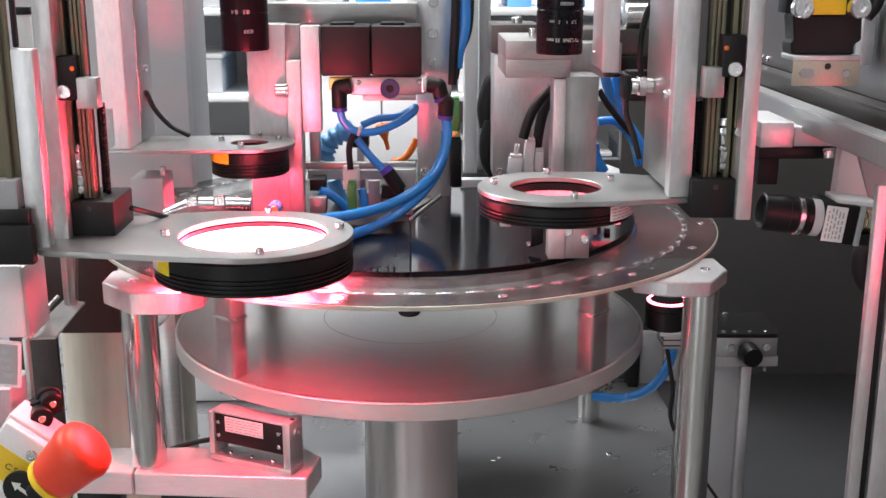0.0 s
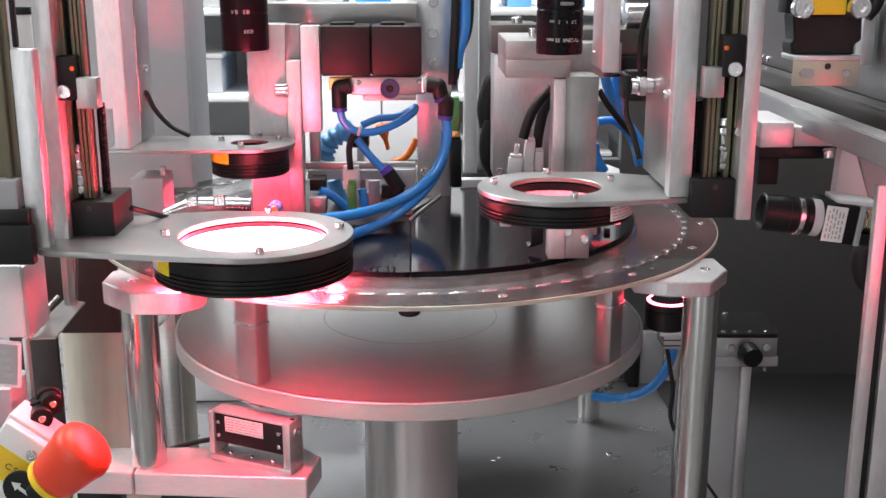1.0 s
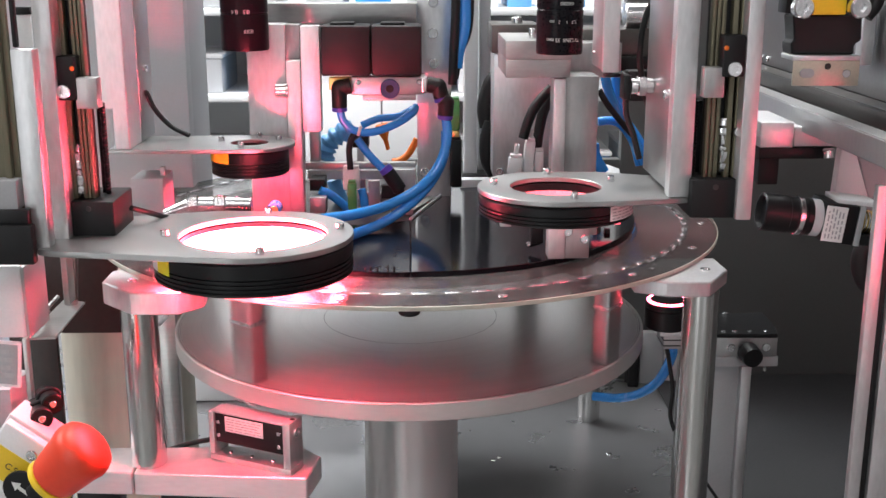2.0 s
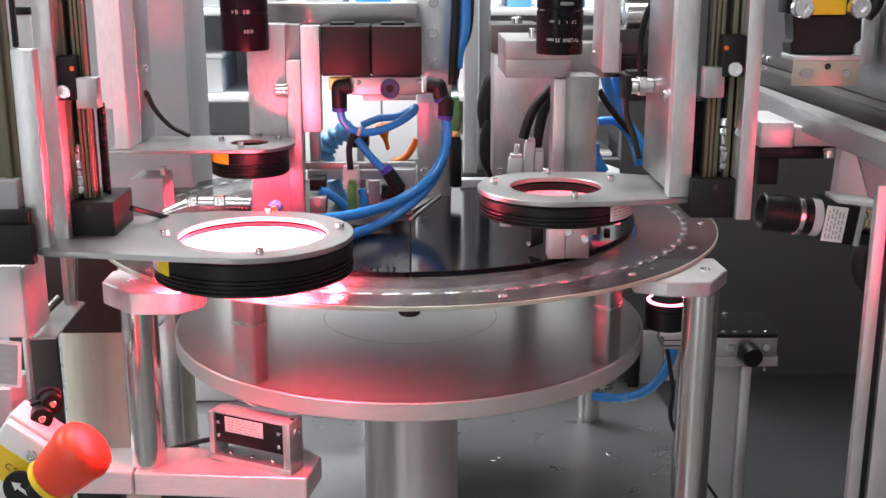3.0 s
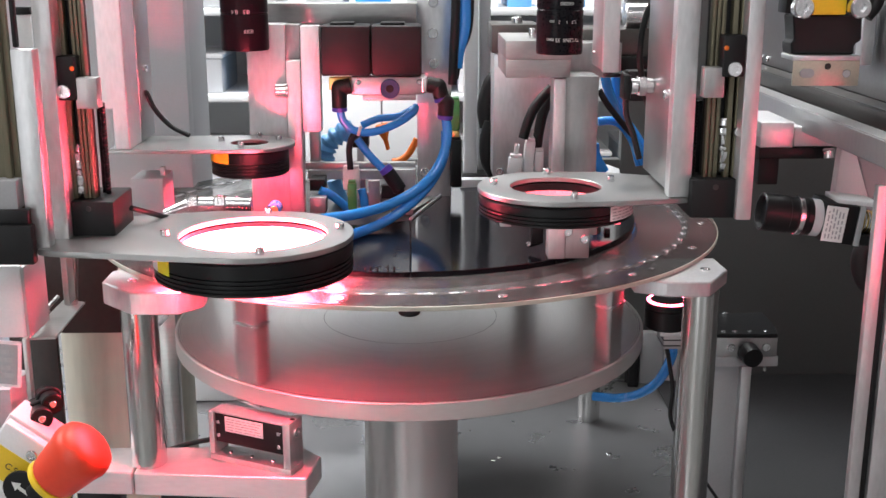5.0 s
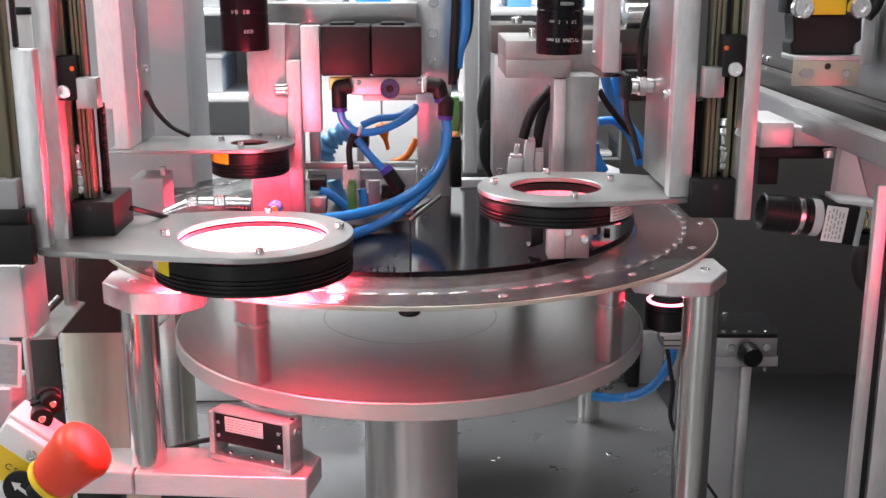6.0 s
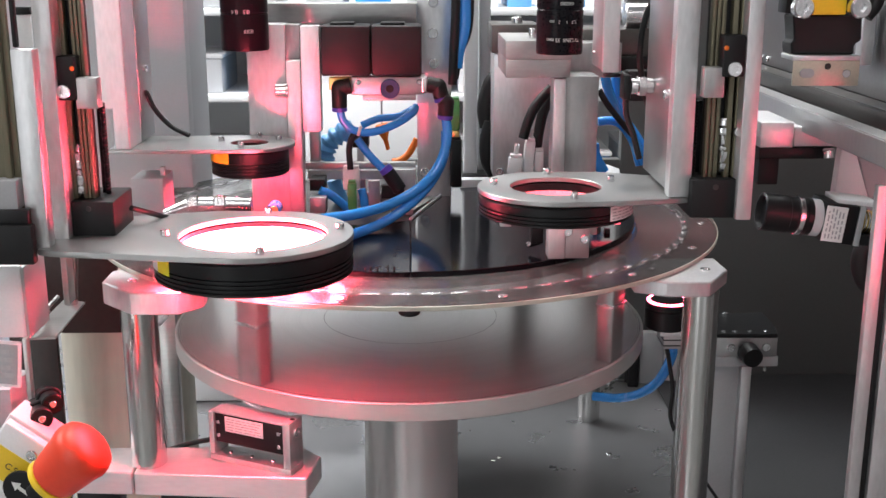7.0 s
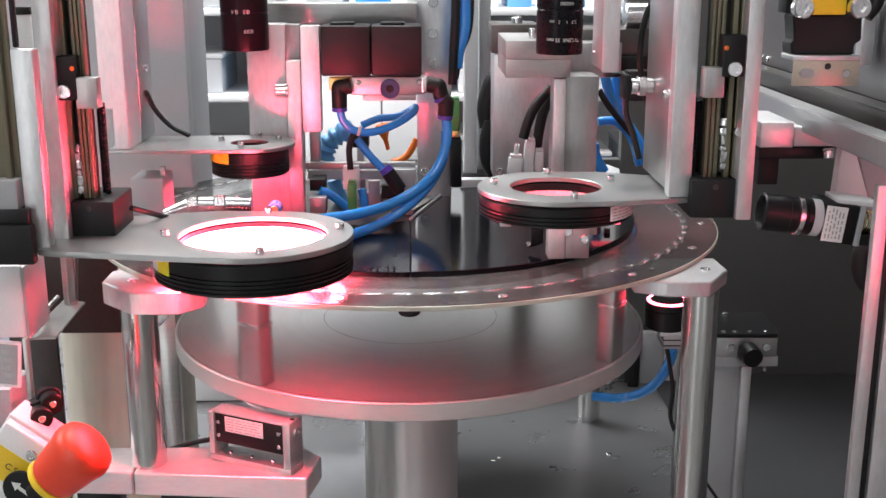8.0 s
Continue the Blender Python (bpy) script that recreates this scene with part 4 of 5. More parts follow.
# ---------------------------------------------------------------- behind the dial
def rear():
    # grey enclosure post behind the small ring light
    p = thing("enclosure_panel", (-0.25, 0.12, TABLE_Z), "tall grey painted enclosure panel", "panel")
    fx0, fx1 = -0.2265, -0.1711
    part("front_sheet", box(fx0 - 0.10, fx1, 0.0, 0.42, 0.10, 0.115, 0.001), GREY_WALL, p)
    part("side_sheet", box(fx1 - 0.03, fx1 - 0.0005, 0.0, 0.42, 0.1152, 0.1833, 0.001), GREY_WALL, p)
    w = thing("white_block", (-0.1669, -0.06, 0.0847), "small pale machined block behind the ring light bracket", "block")
    part("block", box(-0.1776, -0.157, 0.0839, 0.1121, -0.06, -0.03, 0.0008), GREY_WALL, w)
    part("lever", box(-0.161, -0.1577, 0.1049, 0.1176, -0.05, -0.045, 0.0006), ALU_DARK, w)
    # pneumatic coupling lying behind the large ring light
    c = thing("pneumatic_coupling", (-0.1363, -0.09, 0.0995), "nickel-plated hose coupling lying behind the large ring light", "fitting")
    a = (-0.1504, -0.09, 0.096)
    pts = [a, (-0.1345, -0.09, 0.1016), (-0.1286, -0.09, 0.1019), (-0.1188, -0.09, 0.1019), (-0.1119, -0.09, 0.1019), (-0.0959, -0.09, 0.1015)]
    part("nozzle", rod(pts[0], pts[1], 0.0024, 0.0042), ZINC, c)
    part("hex_nut", rod(pts[1], pts[2], 0.0058, seg=6), ZINC, c)
    part("sleeve", rod(pts[2], pts[3], 0.0046), ZINC, c)
    part("hex_nut", rod(pts[3], pts[4], 0.0056, seg=6), ZINC, c)
    part("tail", rod(pts[4], pts[5], 0.0044), ZINC, c)
    b = thing("air_fitting", (-0.0858, -0.06, 0.0926), "blue push-in air fitting at the column foot", "fitting")
    q = (-0.0895, -0.03, 0.0867)
    part("collar", rod(q, (q[0], q[1] - 0.01, q[2]), 0.0048), BLUE, b)
    part("socket", rod((q[0], q[1] - 0.0098, q[2]), (q[0], q[1] - 0.0112, q[2]), 0.0028), BRASS, b)
    # machine frame pillars
    pil = thing("frame_pillar", (0.06, 0.13, TABLE_Z), "pale aluminium profile pillar of the machine frame", "pillar", "frame pillars")
    part("profile", box(0.042, 0.0525, 0.0773, 0.2673, 0.11, 0.13, 0.0012), WHITE_PAINT, pil)
    pil = thing("frame_pillar", (0.07, 0.15, TABLE_Z), "pale aluminium profile pillar of the machine frame", "pillar", "frame pillars")
    part("profile", box(0.0542, 0.0631, 0.0743, 0.2676, 0.125, 0.145, 0.0012), GREY_WALL, pil)
    part("cover_foot", box(0.0387, 0.0657, 0.0722, 0.0812, 0.09, 0.16, 0.0008), GREY_WALL, pil)
    # black strip painted in as shade between foot and pillars
    part("shade_strip", box(0.039, 0.0635, 0.0792, 0.0824, 0.1, 0.16, 0.0004), BLACK, pil)
    hb = thing("frame_beam", (0.0, 0.2, 0.2), "pale horizontal profile beam of the machine frame", "beam")
    part("profile", box(0.0151, 0.08, 0.1693, 0.1766, 0.16, 0.18, 0.001), WHITE_PAINT, hb)
    # right-hand column with its stepped head
    col = thing("clamp_column", (0.1, -0.11, 0.0765), "square aluminium column with a stepped head block", "column")
    # dark shaft, light front strip: the column's shading is put into two tones
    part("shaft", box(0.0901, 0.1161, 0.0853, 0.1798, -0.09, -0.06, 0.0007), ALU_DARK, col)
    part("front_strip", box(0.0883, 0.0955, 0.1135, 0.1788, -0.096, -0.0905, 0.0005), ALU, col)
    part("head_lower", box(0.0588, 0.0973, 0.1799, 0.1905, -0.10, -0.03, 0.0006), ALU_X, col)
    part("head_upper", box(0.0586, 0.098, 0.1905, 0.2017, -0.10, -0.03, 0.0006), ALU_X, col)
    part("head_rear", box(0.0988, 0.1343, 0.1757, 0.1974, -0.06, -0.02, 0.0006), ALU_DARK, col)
    for at in ((0.0761, -0.08, 0.2016), (0.0826, -0.07, 0.2029)):
        screw(col, at, (0, 0, 1), 0.0022, 0.006)
    foot = thing("column_foot", (0.09, -0.139, 0.078), "machined aluminium bracket with two cap screws over the dial", "bracket")
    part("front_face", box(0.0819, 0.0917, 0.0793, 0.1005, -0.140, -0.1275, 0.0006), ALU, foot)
    # shaded side of the foot, painted with the darker tone
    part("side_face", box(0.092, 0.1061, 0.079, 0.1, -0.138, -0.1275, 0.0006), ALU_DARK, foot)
    for at in ((0.0934, -0.138, 0.0953), (0.1031, -0.138, 0.0909)):
        screw(foot, at, (0, -1, 0), 0.0026, 0.002)
    part("hanger", box(0.088, 0.112, 0.0905, 0.100, -0.1274, -0.0905, 0.0006), ALU_DARK, foot)
    part("pin", rod((0.1225, -0.05, 0.0805), (0.1232, -0.05, 0.0601), 0.0042), STEEL, foot)
    noz = thing("ejector_nozzle", (0.0757, -0.12, 0.084), "small black ejector nozzle with a bright screw", "nozzle")
    part("body", box(0.0744, 0.0819, 0.082, 0.0932, -0.115, -0.105, 0.0008), BLACK, noz)
    part("tip", rod((0.0799, -0.112, 0.0837), (0.0732, -0.112, 0.0799), 0.0028, 0.0012), BLACK, noz)
    screw(noz, (0.0726, -0.118, 0.0828), (0, -1, 0), 0.0016, 0.001)
    part("arm", box(0.0546, 0.0612, 0.0962, 0.0996, -0.13, -0.12, 0.0006), ALU, noz)
    # rear housing beside the column
    hs = thing("drive_housing", (0.08, 0.06, 0.08), "grey aluminium drive housing with a flat cap", "housing")
    part("body", box(0.0612, 0.1039, 0.0916, 0.1816, 0.05, 0.09, 0.0008), ALU, hs)
    part("cap", box(0.059, 0.0934, 0.1824, 0.2024, 0.045, 0.095, 0.0008), DARK_STEEL, hs)
    part("bolt", rod((0.0783, 0.06, 0.2015), (0.0782, 0.06, 0.2071), 0.004), ZINC, hs)
    screw(hs, (0.0662, 0.049, 0.0952), (0, -1, 0), 0.003, 0.002)
    # hanging angle in front of the head
    an = thing("hanging_plate", (0.12, -0.14, 0.2), "narrow aluminium plate hanging down with two dowel pins", "plate")
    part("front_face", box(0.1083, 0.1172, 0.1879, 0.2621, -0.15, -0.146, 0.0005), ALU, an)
    # shade on the plate's side comes from the darker colour
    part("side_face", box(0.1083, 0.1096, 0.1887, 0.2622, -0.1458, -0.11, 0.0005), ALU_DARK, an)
    part("dowel", rod((0.1084, -0.12, 0.1958), (0.1083, -0.12, 0.1974), 0.0012), ZINC, an)
    part("rubber_foot", rod((0.1158, -0.14, 0.1872), (0.1159, -0.14, 0.1847), 0.0055), RUBBER, an)
    rb = thing("rear_clamp", (0.14, 0.0, 0.2), "dark steel clamp bar behind the hanging plate", "clamp")
    part("bar", box(0.1047, 0.1593, 0.1851, 0.2045, -0.04, 0.0, 0.001), DARK_STEEL, rb)
    # black block stands in for the shadow under the bar
    part("shade_block", box(0.1353, 0.1589, 0.1784, 0.1877, -0.045, 0.0, 0.001), BLACK, rb)
    part("cylinder", rod((0.1403, -0.03, 0.2125), (0.155, -0.03, 0.2125), 0.0085), ZINC, rb, "bright cylinder")
    part("gland_block", box(0.1277, 0.1407, 0.1682, 0.1858, -0.12, -0.11, 0.001), BLACK_SATIN, rb)
    # dark strip light behind the right station
    bl = thing("strip_light", (0.1287, -0.065, 0.0803), "small black strip light glowing red behind the column", "light")
    part("housing", box(0.1178, 0.1367, 0.0845, 0.0897, -0.07, -0.06, 0.0006), BLACK, bl)
    part("stand", box(0.1266, 0.1302, 0.0724, 0.0795, -0.068, -0.064, 0.0004), BLACK, bl)
    part("glow_face", box(0.1189, 0.1364, 0.0828, 0.0842, -0.069, -0.062, 0.0004), LED_DIM, bl, "glowing red face")


rear()


# ---------------------------------------------------------------- low left: base bars, sensor, stop button
def base_bars():
    zt = -0.0475
    for x0, x1, label in ((-0.214, -0.1642, "short milled aluminium base bar under a post"), (-0.1632, -0.0595, "long milled aluminium base bar carrying a sensor")):
        b = thing("base_bar", ((x0 + x1) / 2, -0.14, TABLE_Z), label, "bar", "base bars")
        y0, y1 = (-0.1505, -0.1540) if x1 < -0.1 else (-0.1542, -0.1630)
        o = [(x0, y0), (x1, y1), (x1 + (0.0060 if x1 > -0.1 else 0), -0.1331), (x1 - 0.008, -0.118), (x0, -0.118)]
        part("bar", prism(o, zt - 0.0145, zt, 0.0008), BAR_ALU, b)
        # added support, coloured black to pass for the dark void below the bar
        part("riser", box(x0 + 0.012, x1 - 0.012, TABLE_Z, zt - 0.0146, -0.142, -0.126, 0.0008), BLACK, b)


def laser_sensor():
    m = Matrix.Translation((-0.1211, -0.1352, -0.0475)) @ Matrix.Rotation(radians(-26), 4, "Z") @ Matrix.Scale(0.845, 4)
    br = thing("sensor_bracket", (-0.094, -0.14, -0.0475), "milled aluminium fork bracket standing on the base bar", "bracket")
    part("foot", box(0.0, 0.0685, 0.0, 0.0045, 0.0, 0.017, 0.0006, m=m), ALU, br)
    up = part("upright", box(0.0625, 0.0685, 0.0046, 0.0395, 0.0, 0.017, 0.0006, m=m), ALU, br)
    part("upright", box(0.0, 0.0045, 0.0046, 0.0370, 0.0, 0.017, 0.0006, m=m), ALU, br)
    for p in ((0.014, -0.0001), (0.032, -0.0001), (0.05, -0.0001)):
        q = m @ Vector((p[0], 0.006, 0.0045))
        screw(br, q, (0, 0, 1), 0.0014, 0.0014)
    q = m @ Vector((0.0686, 0.009, 0.030))
    w = m.to_3x3() @ Vector((1, 0, 0))
    screw(br, q, w, 0.0032, 0.001)
    q = m @ Vector((0.066, 0.008, 0.0395))
    screw(br, q, (0, 0, 1), 0.0016, 0.0004, BLACK)
    s = thing("laser_sensor", (-0.094, -0.14, -0.034), "flat black laser sensor with a white type label", "sensor")
    body = part("body", box(0.0047, 0.0623, 0.0140, 0.0364, 0.0015, 0.0155, 0.0008, m=m), BLACK, s, "black sensor body")
    part("cover", box(0.0046, 0.0624, 0.0365, 0.0380, 0.0008, 0.0162, 0.0004, m=m), ALU, s, "aluminium top cover")
    lab = part("type_label", box(0.0135, 0.0455, 0.0236, 0.0350, 0.0012, 0.0016, 0, m=m), WHITE, s, "white type label", smooth=False)
    bm = bmesh.new()
    rnd = random.Random(4)
    for i in range(5):
        x = 0.0150
        while x < 0.041:
            w = rnd.uniform(0.002, 0.007)
            box(x, min(x + w, 0.0440), 0.0330 - i * 0.0020, 0.0335 - i * 0.0020, 0.0010, 0.0013, 0, bm, m)
            x += w + 0.0012
    part("print_bars", bm, GREY_PAINT, lab, smooth=False)
    for x in (0.0075, 0.0585):
        for z in (0.0195, 0.0295):
            a, b = m @ Vector((x, 0.0016, z)), m @ Vector((x, 0.0008, z))
            part("screw", rod(a, b, 0.0013, seg=12), ZINC, s)
    c = thing("cable", (-0.1237, -0.12, -0.0424), "thin black cable leaving the laser sensor", "cable")
    part("sheath", tube([(-0.1236, -0.12, -0.0416), (-0.1343, -0.115, -0.0458), (-0.1452, -0.11, -0.0507), (-0.1579, -0.1, -0.0591)], 0.0016), RUBBER, c)


def stop_button():
    # the box is turned in its own plane; the mushroom looks up and sideways
    base = Vector((-0.1782, -0.25, -0.0052))
    axis = Vector((0.68, -0.06, 0.66)).normalized()
    st = thing("emergency_stop", tuple(base), "red mushroom emergency stop button with a yellow collar", "stop button")
    m = along(base, base + axis)
    part("mushroom", lathe([(0, 0.003), (0.0120, 0.003), (0.0128, 0.0042), (0.0136, 0.010), (0.0150, 0.020), (0.0160, 0.0240), (0.0158, 0.0265), (0.0148, 0.0292), (0.0125, 0.0312), (0.0095, 0.0324), (0.005, 0.0331), (0, 0.0333)], 64, m), RED, st, "red mushroom head")
    part("collar", lathe([(0.0, -0.0004), (0.0128, -0.0004), (0.0131, 0.0), (0.0131, 0.0012), (0.0128, 0.0024), (0.0122, 0.0028), (0, 0.0028)], 64, m), YELLOW, st, "yellow collar")
    part("stem", lathe([(0, -0.011), (0.0058, -0.011), (0.0058, -0.0005), (0, -0.0005)], 40, m), BLACK, st)
    bx = thing("button_box", (-0.2039, -0.235, -0.0053), "tilted white control box with yellow label and arrow disc", "control box")
    c = Vector((-0.2021, -0.238, -0.0064))
    r = Matrix.Translation(c) @ Matrix.Rotation(radians(-4), 4, "Z") @ Matrix.Rotation(radians(35), 4, "Y")
    part("box_front", box(-0.016, 0.016, -0.040, 0.0235, 0.0, 0.006, 0.0012, m=r), WHITE_PAINT, bx)
    part("box_back", box(-0.0175, 0.0175, -0.0415, 0.0250, 0.0062, 0.026, 0.0012, m=r), WHITE_PAINT, bx)
    part("label", box(-0.0135, 0.0125, -0.006, 0.0110, -0.0004, 0.0, 0, m=r), YELLOW, bx, "yellow label", smooth=False)
    letters(bx, "C.S", r @ Matrix.Translation((-0.001, -0.0006, 0.003)) @ Matrix.Rotation(radians(90), 4, "X"), 0.0050).data.materials[0] = INK
    q = r @ Vector((0.004, -0.0002, 0.0155))
    n = r.to_3x3() @ Vector((0, -1, 0))
    screw(bx, q, n, 0.0030, 0.0010)
    d = Vector((-0.1934, -0.246, -0.0106))
    disc = part("arrow_disc", rod(d, d + n * 0.0016, 0.0100), BLACK, bx, "black disc with a white arrow")
    ar = prism([(-0.006, -0.0009), (0.002, -0.0009), (0.002, -0.0026), (0.0062, 0), (0.002, 0.0026), (0.002, 0.0009), (-0.006, 0.0009)], 0.0, 0.0002, 0)
    bmesh.ops.transform(ar, matrix=Matrix.Translation(d + n * 0.0017) @ Matrix.Rotation(radians(-138), 4, "Y") @ Matrix.Rotation(radians(90), 4, "X"), verts=ar.verts[:])
    part("arrow", ar, INK_PALE, disc)
    # black terminal knobs behind the button box
    for px0, px1, lab in (((-0.2003, -0.2, 0.0137), (-0.1881, -0.225, 0.0178), "black plastic terminal knob with a bright screw"), ((-0.1978, -0.19, 0.0168), (-0.1854, -0.215, 0.0218), "black plastic terminal knob with a bright screw")):
        k = thing("terminal_knob", px0, lab, "knob", "terminal knobs")
        part("body", rod(px0, px1, 0.0056), BLACK, k)
        part("flange", rod(tuple(Vector(px0) * 0.55 + Vector(px1) * 0.45), tuple(Vector(px0) * 0.4 + Vector(px1) * 0.6), 0.0072), BLACK_SATIN, k)
        screw(k, px1, Vector(px1) - Vector(px0), 0.0019, 0.0008)
        part("post", rod(px0, (px0[0] - 0.012, px0[1] + 0.02, px0[2] - 0.012), 0.003), ZINC, k)


def left_housing():
    h = thing("chute_housing", (-0.25, -0.12, TABLE_Z), "dark glossy chute housing with folded sheet edges", "housing")
    part("dark_back", box(-0.263, -0.1938, 0.0046, 0.0863, -0.05, -0.045, 0.0006), surface("dark_brown_gloss_sheet", (0.035, 0.020, 0.018), 0.30, 0.0, (20, 20, 20), 0.2, 0.0, spec=0.2), h, "dark glossy sheet")
    part("dark_lower", box(-0.2671, -0.2358, -0.122, 0.0124, -0.055, -0.05, 0.0006), surface("dark_brown_satin_sheet", (0.03, 0.022, 0.02), 0.4, 0.2, (20, 20, 20), 0.2, 0.0), h)
    part("upright_sheet", box(-0.2034, -0.1998, 0.0497, 0.0877, -0.13, -0.118, 0.0004), SHEET, h)
    part("steel_tube", rod((-0.2056, -0.1, 0.08), (-0.209, -0.1, 0.0402), 0.004), STEEL, h)
    o = [(-0.2137, -0.1637), (-0.199, -0.162), (-0.2018, -0.0956), (-0.2167, -0.0906), (-0.2162, -0.1508)]
    part("shelf_sheet", prism(o, 0.0395, 0.041, 0.0003), SHEET, h, "folded stainless shelf")
    part("shelf_flange", box(-0.2058, -0.2033, 0.0123, 0.0512, -0.195, -0.19, 0.0003), SHEET, h)
    part("wire", rod((-0.2202, -0.14, 0.0398), (-0.2097, -0.12, 0.0522), 0.0012), ALU_DARK, h)
    part("wire", rod((-0.2174, -0.13, 0.0533), (-0.2128, -0.13, 0.0448), 0.0014), ALU_DARK, h)
    w = thing("white_cabinet", (-0.26, -0.17, 0.03), "small white cabinet with a grey side", "cabinet")
    part("front", box(-0.2353, -0.2107, 0.045, 0.0863, -0.175, -0.165, 0.0008), WHITE_PAINT, w)
    part("side", box(-0.2111, -0.2089, 0.0439, 0.0853, -0.174, -0.14, 0.0006), GREY_PAINT, w)
    part("lower_body", box(-0.244, -0.2240, -0.025, 0.0131, -0.172, -0.14, 0.0008), GREY_PAINT, w)
    s = thing("framed_notice", (-0.2205, -0.18, 0.0162), "small white-framed notice with an unreadable grey picture", "notice")
    tilt = Matrix.Translation((-0.2209, -0.18, 0.0312)) @ Matrix.Rotation(radians(6), 4, "Y")
    part("frame", box(-0.02, 0.0075, -0.0135, 0.0135, 0.0, 0.002, 0.0004, m=tilt), WHITE_PAINT, s)
    part("picture", box(-0.02, 0.0058, -0.0115, 0.0118, -0.0003, 0.0, 0, m=tilt), GREY_PAINT, s, smooth=False)
    bm = bmesh.new()
    for i, (a, b) in enumerate(((-0.006, 0.001), (-0.009, 0.0035), (-0.004, 0.002), (-0.010, 0.004))):
        box(a, b, 0.006 - i * 0.0045, 0.0085 - i * 0.0045, -0.0005, -0.0003, 0, bm, tilt)
    part("grey_bars", bm, ALU_DARK, s, smooth=False)
    d = thing("feed_drum", (-0.25, 0.03, TABLE_Z), "curved beige sheet metal feed drum", "drum")
    cx, cy = -0.2160, 0.045
    part("rim", lathe([(0.0465, 0.0105), (0.0484, 0.0105), (0.0484, 0.0121), (0.0465, 0.0121)], 72, Matrix.Translation((cx, cy, 0)), closed=True), BEIGE, d, "rolled rim")
    part("shell", lathe([(0.0, -0.165), (0.048, -0.165), (0.048, 0.0107), (0.0468, 0.0113), (0, 0.0113)], 72, Matrix.Translation((cx, cy, 0))), BEIGE, d)
    g = thing("grey_upright", (-0.1775, 0, -0.101), "flat grey metal upright beside the dial", "upright")
    part("bar", box(-0.1814, -0.1687, -0.1331, 0.002, 0.0, 0.008, 0.0008), SHEET, g)
    part("edge_strip", box(-0.1846, -0.1817, -0.132, -0.0101, -0.002, 0.006, 0.0005), BLACK, g)
    part("bent_tab", rod((-0.1668, -0.03, 0.0113), (-0.1735, -0.03, 0.004), 0.0018), ALU, g)
    # right part is added and all whitened, to brighten the base plate's reflection
    q = thing("pale_unit", (-0.15, 0.25, -0.165), "pale grey machine unit with a dark seam", "machine unit")
    part("upper", box(-0.2245, -0.0501, -0.1646, -0.1015, 0.24, 0.28, 0.002), WHITE_PAINT, q)
    part("seam", box(-0.2272, -0.0509, -0.17, -0.1659, 0.243, 0.28, 0.0004), BLACK, q)
    part("lower", box(-0.2269, -0.0508, -0.1931, -0.1679, 0.238, 0.28, 0.002), WHITE_PAINT, q)


base_bars()
laser_sensor()
stop_button()
left_housing()


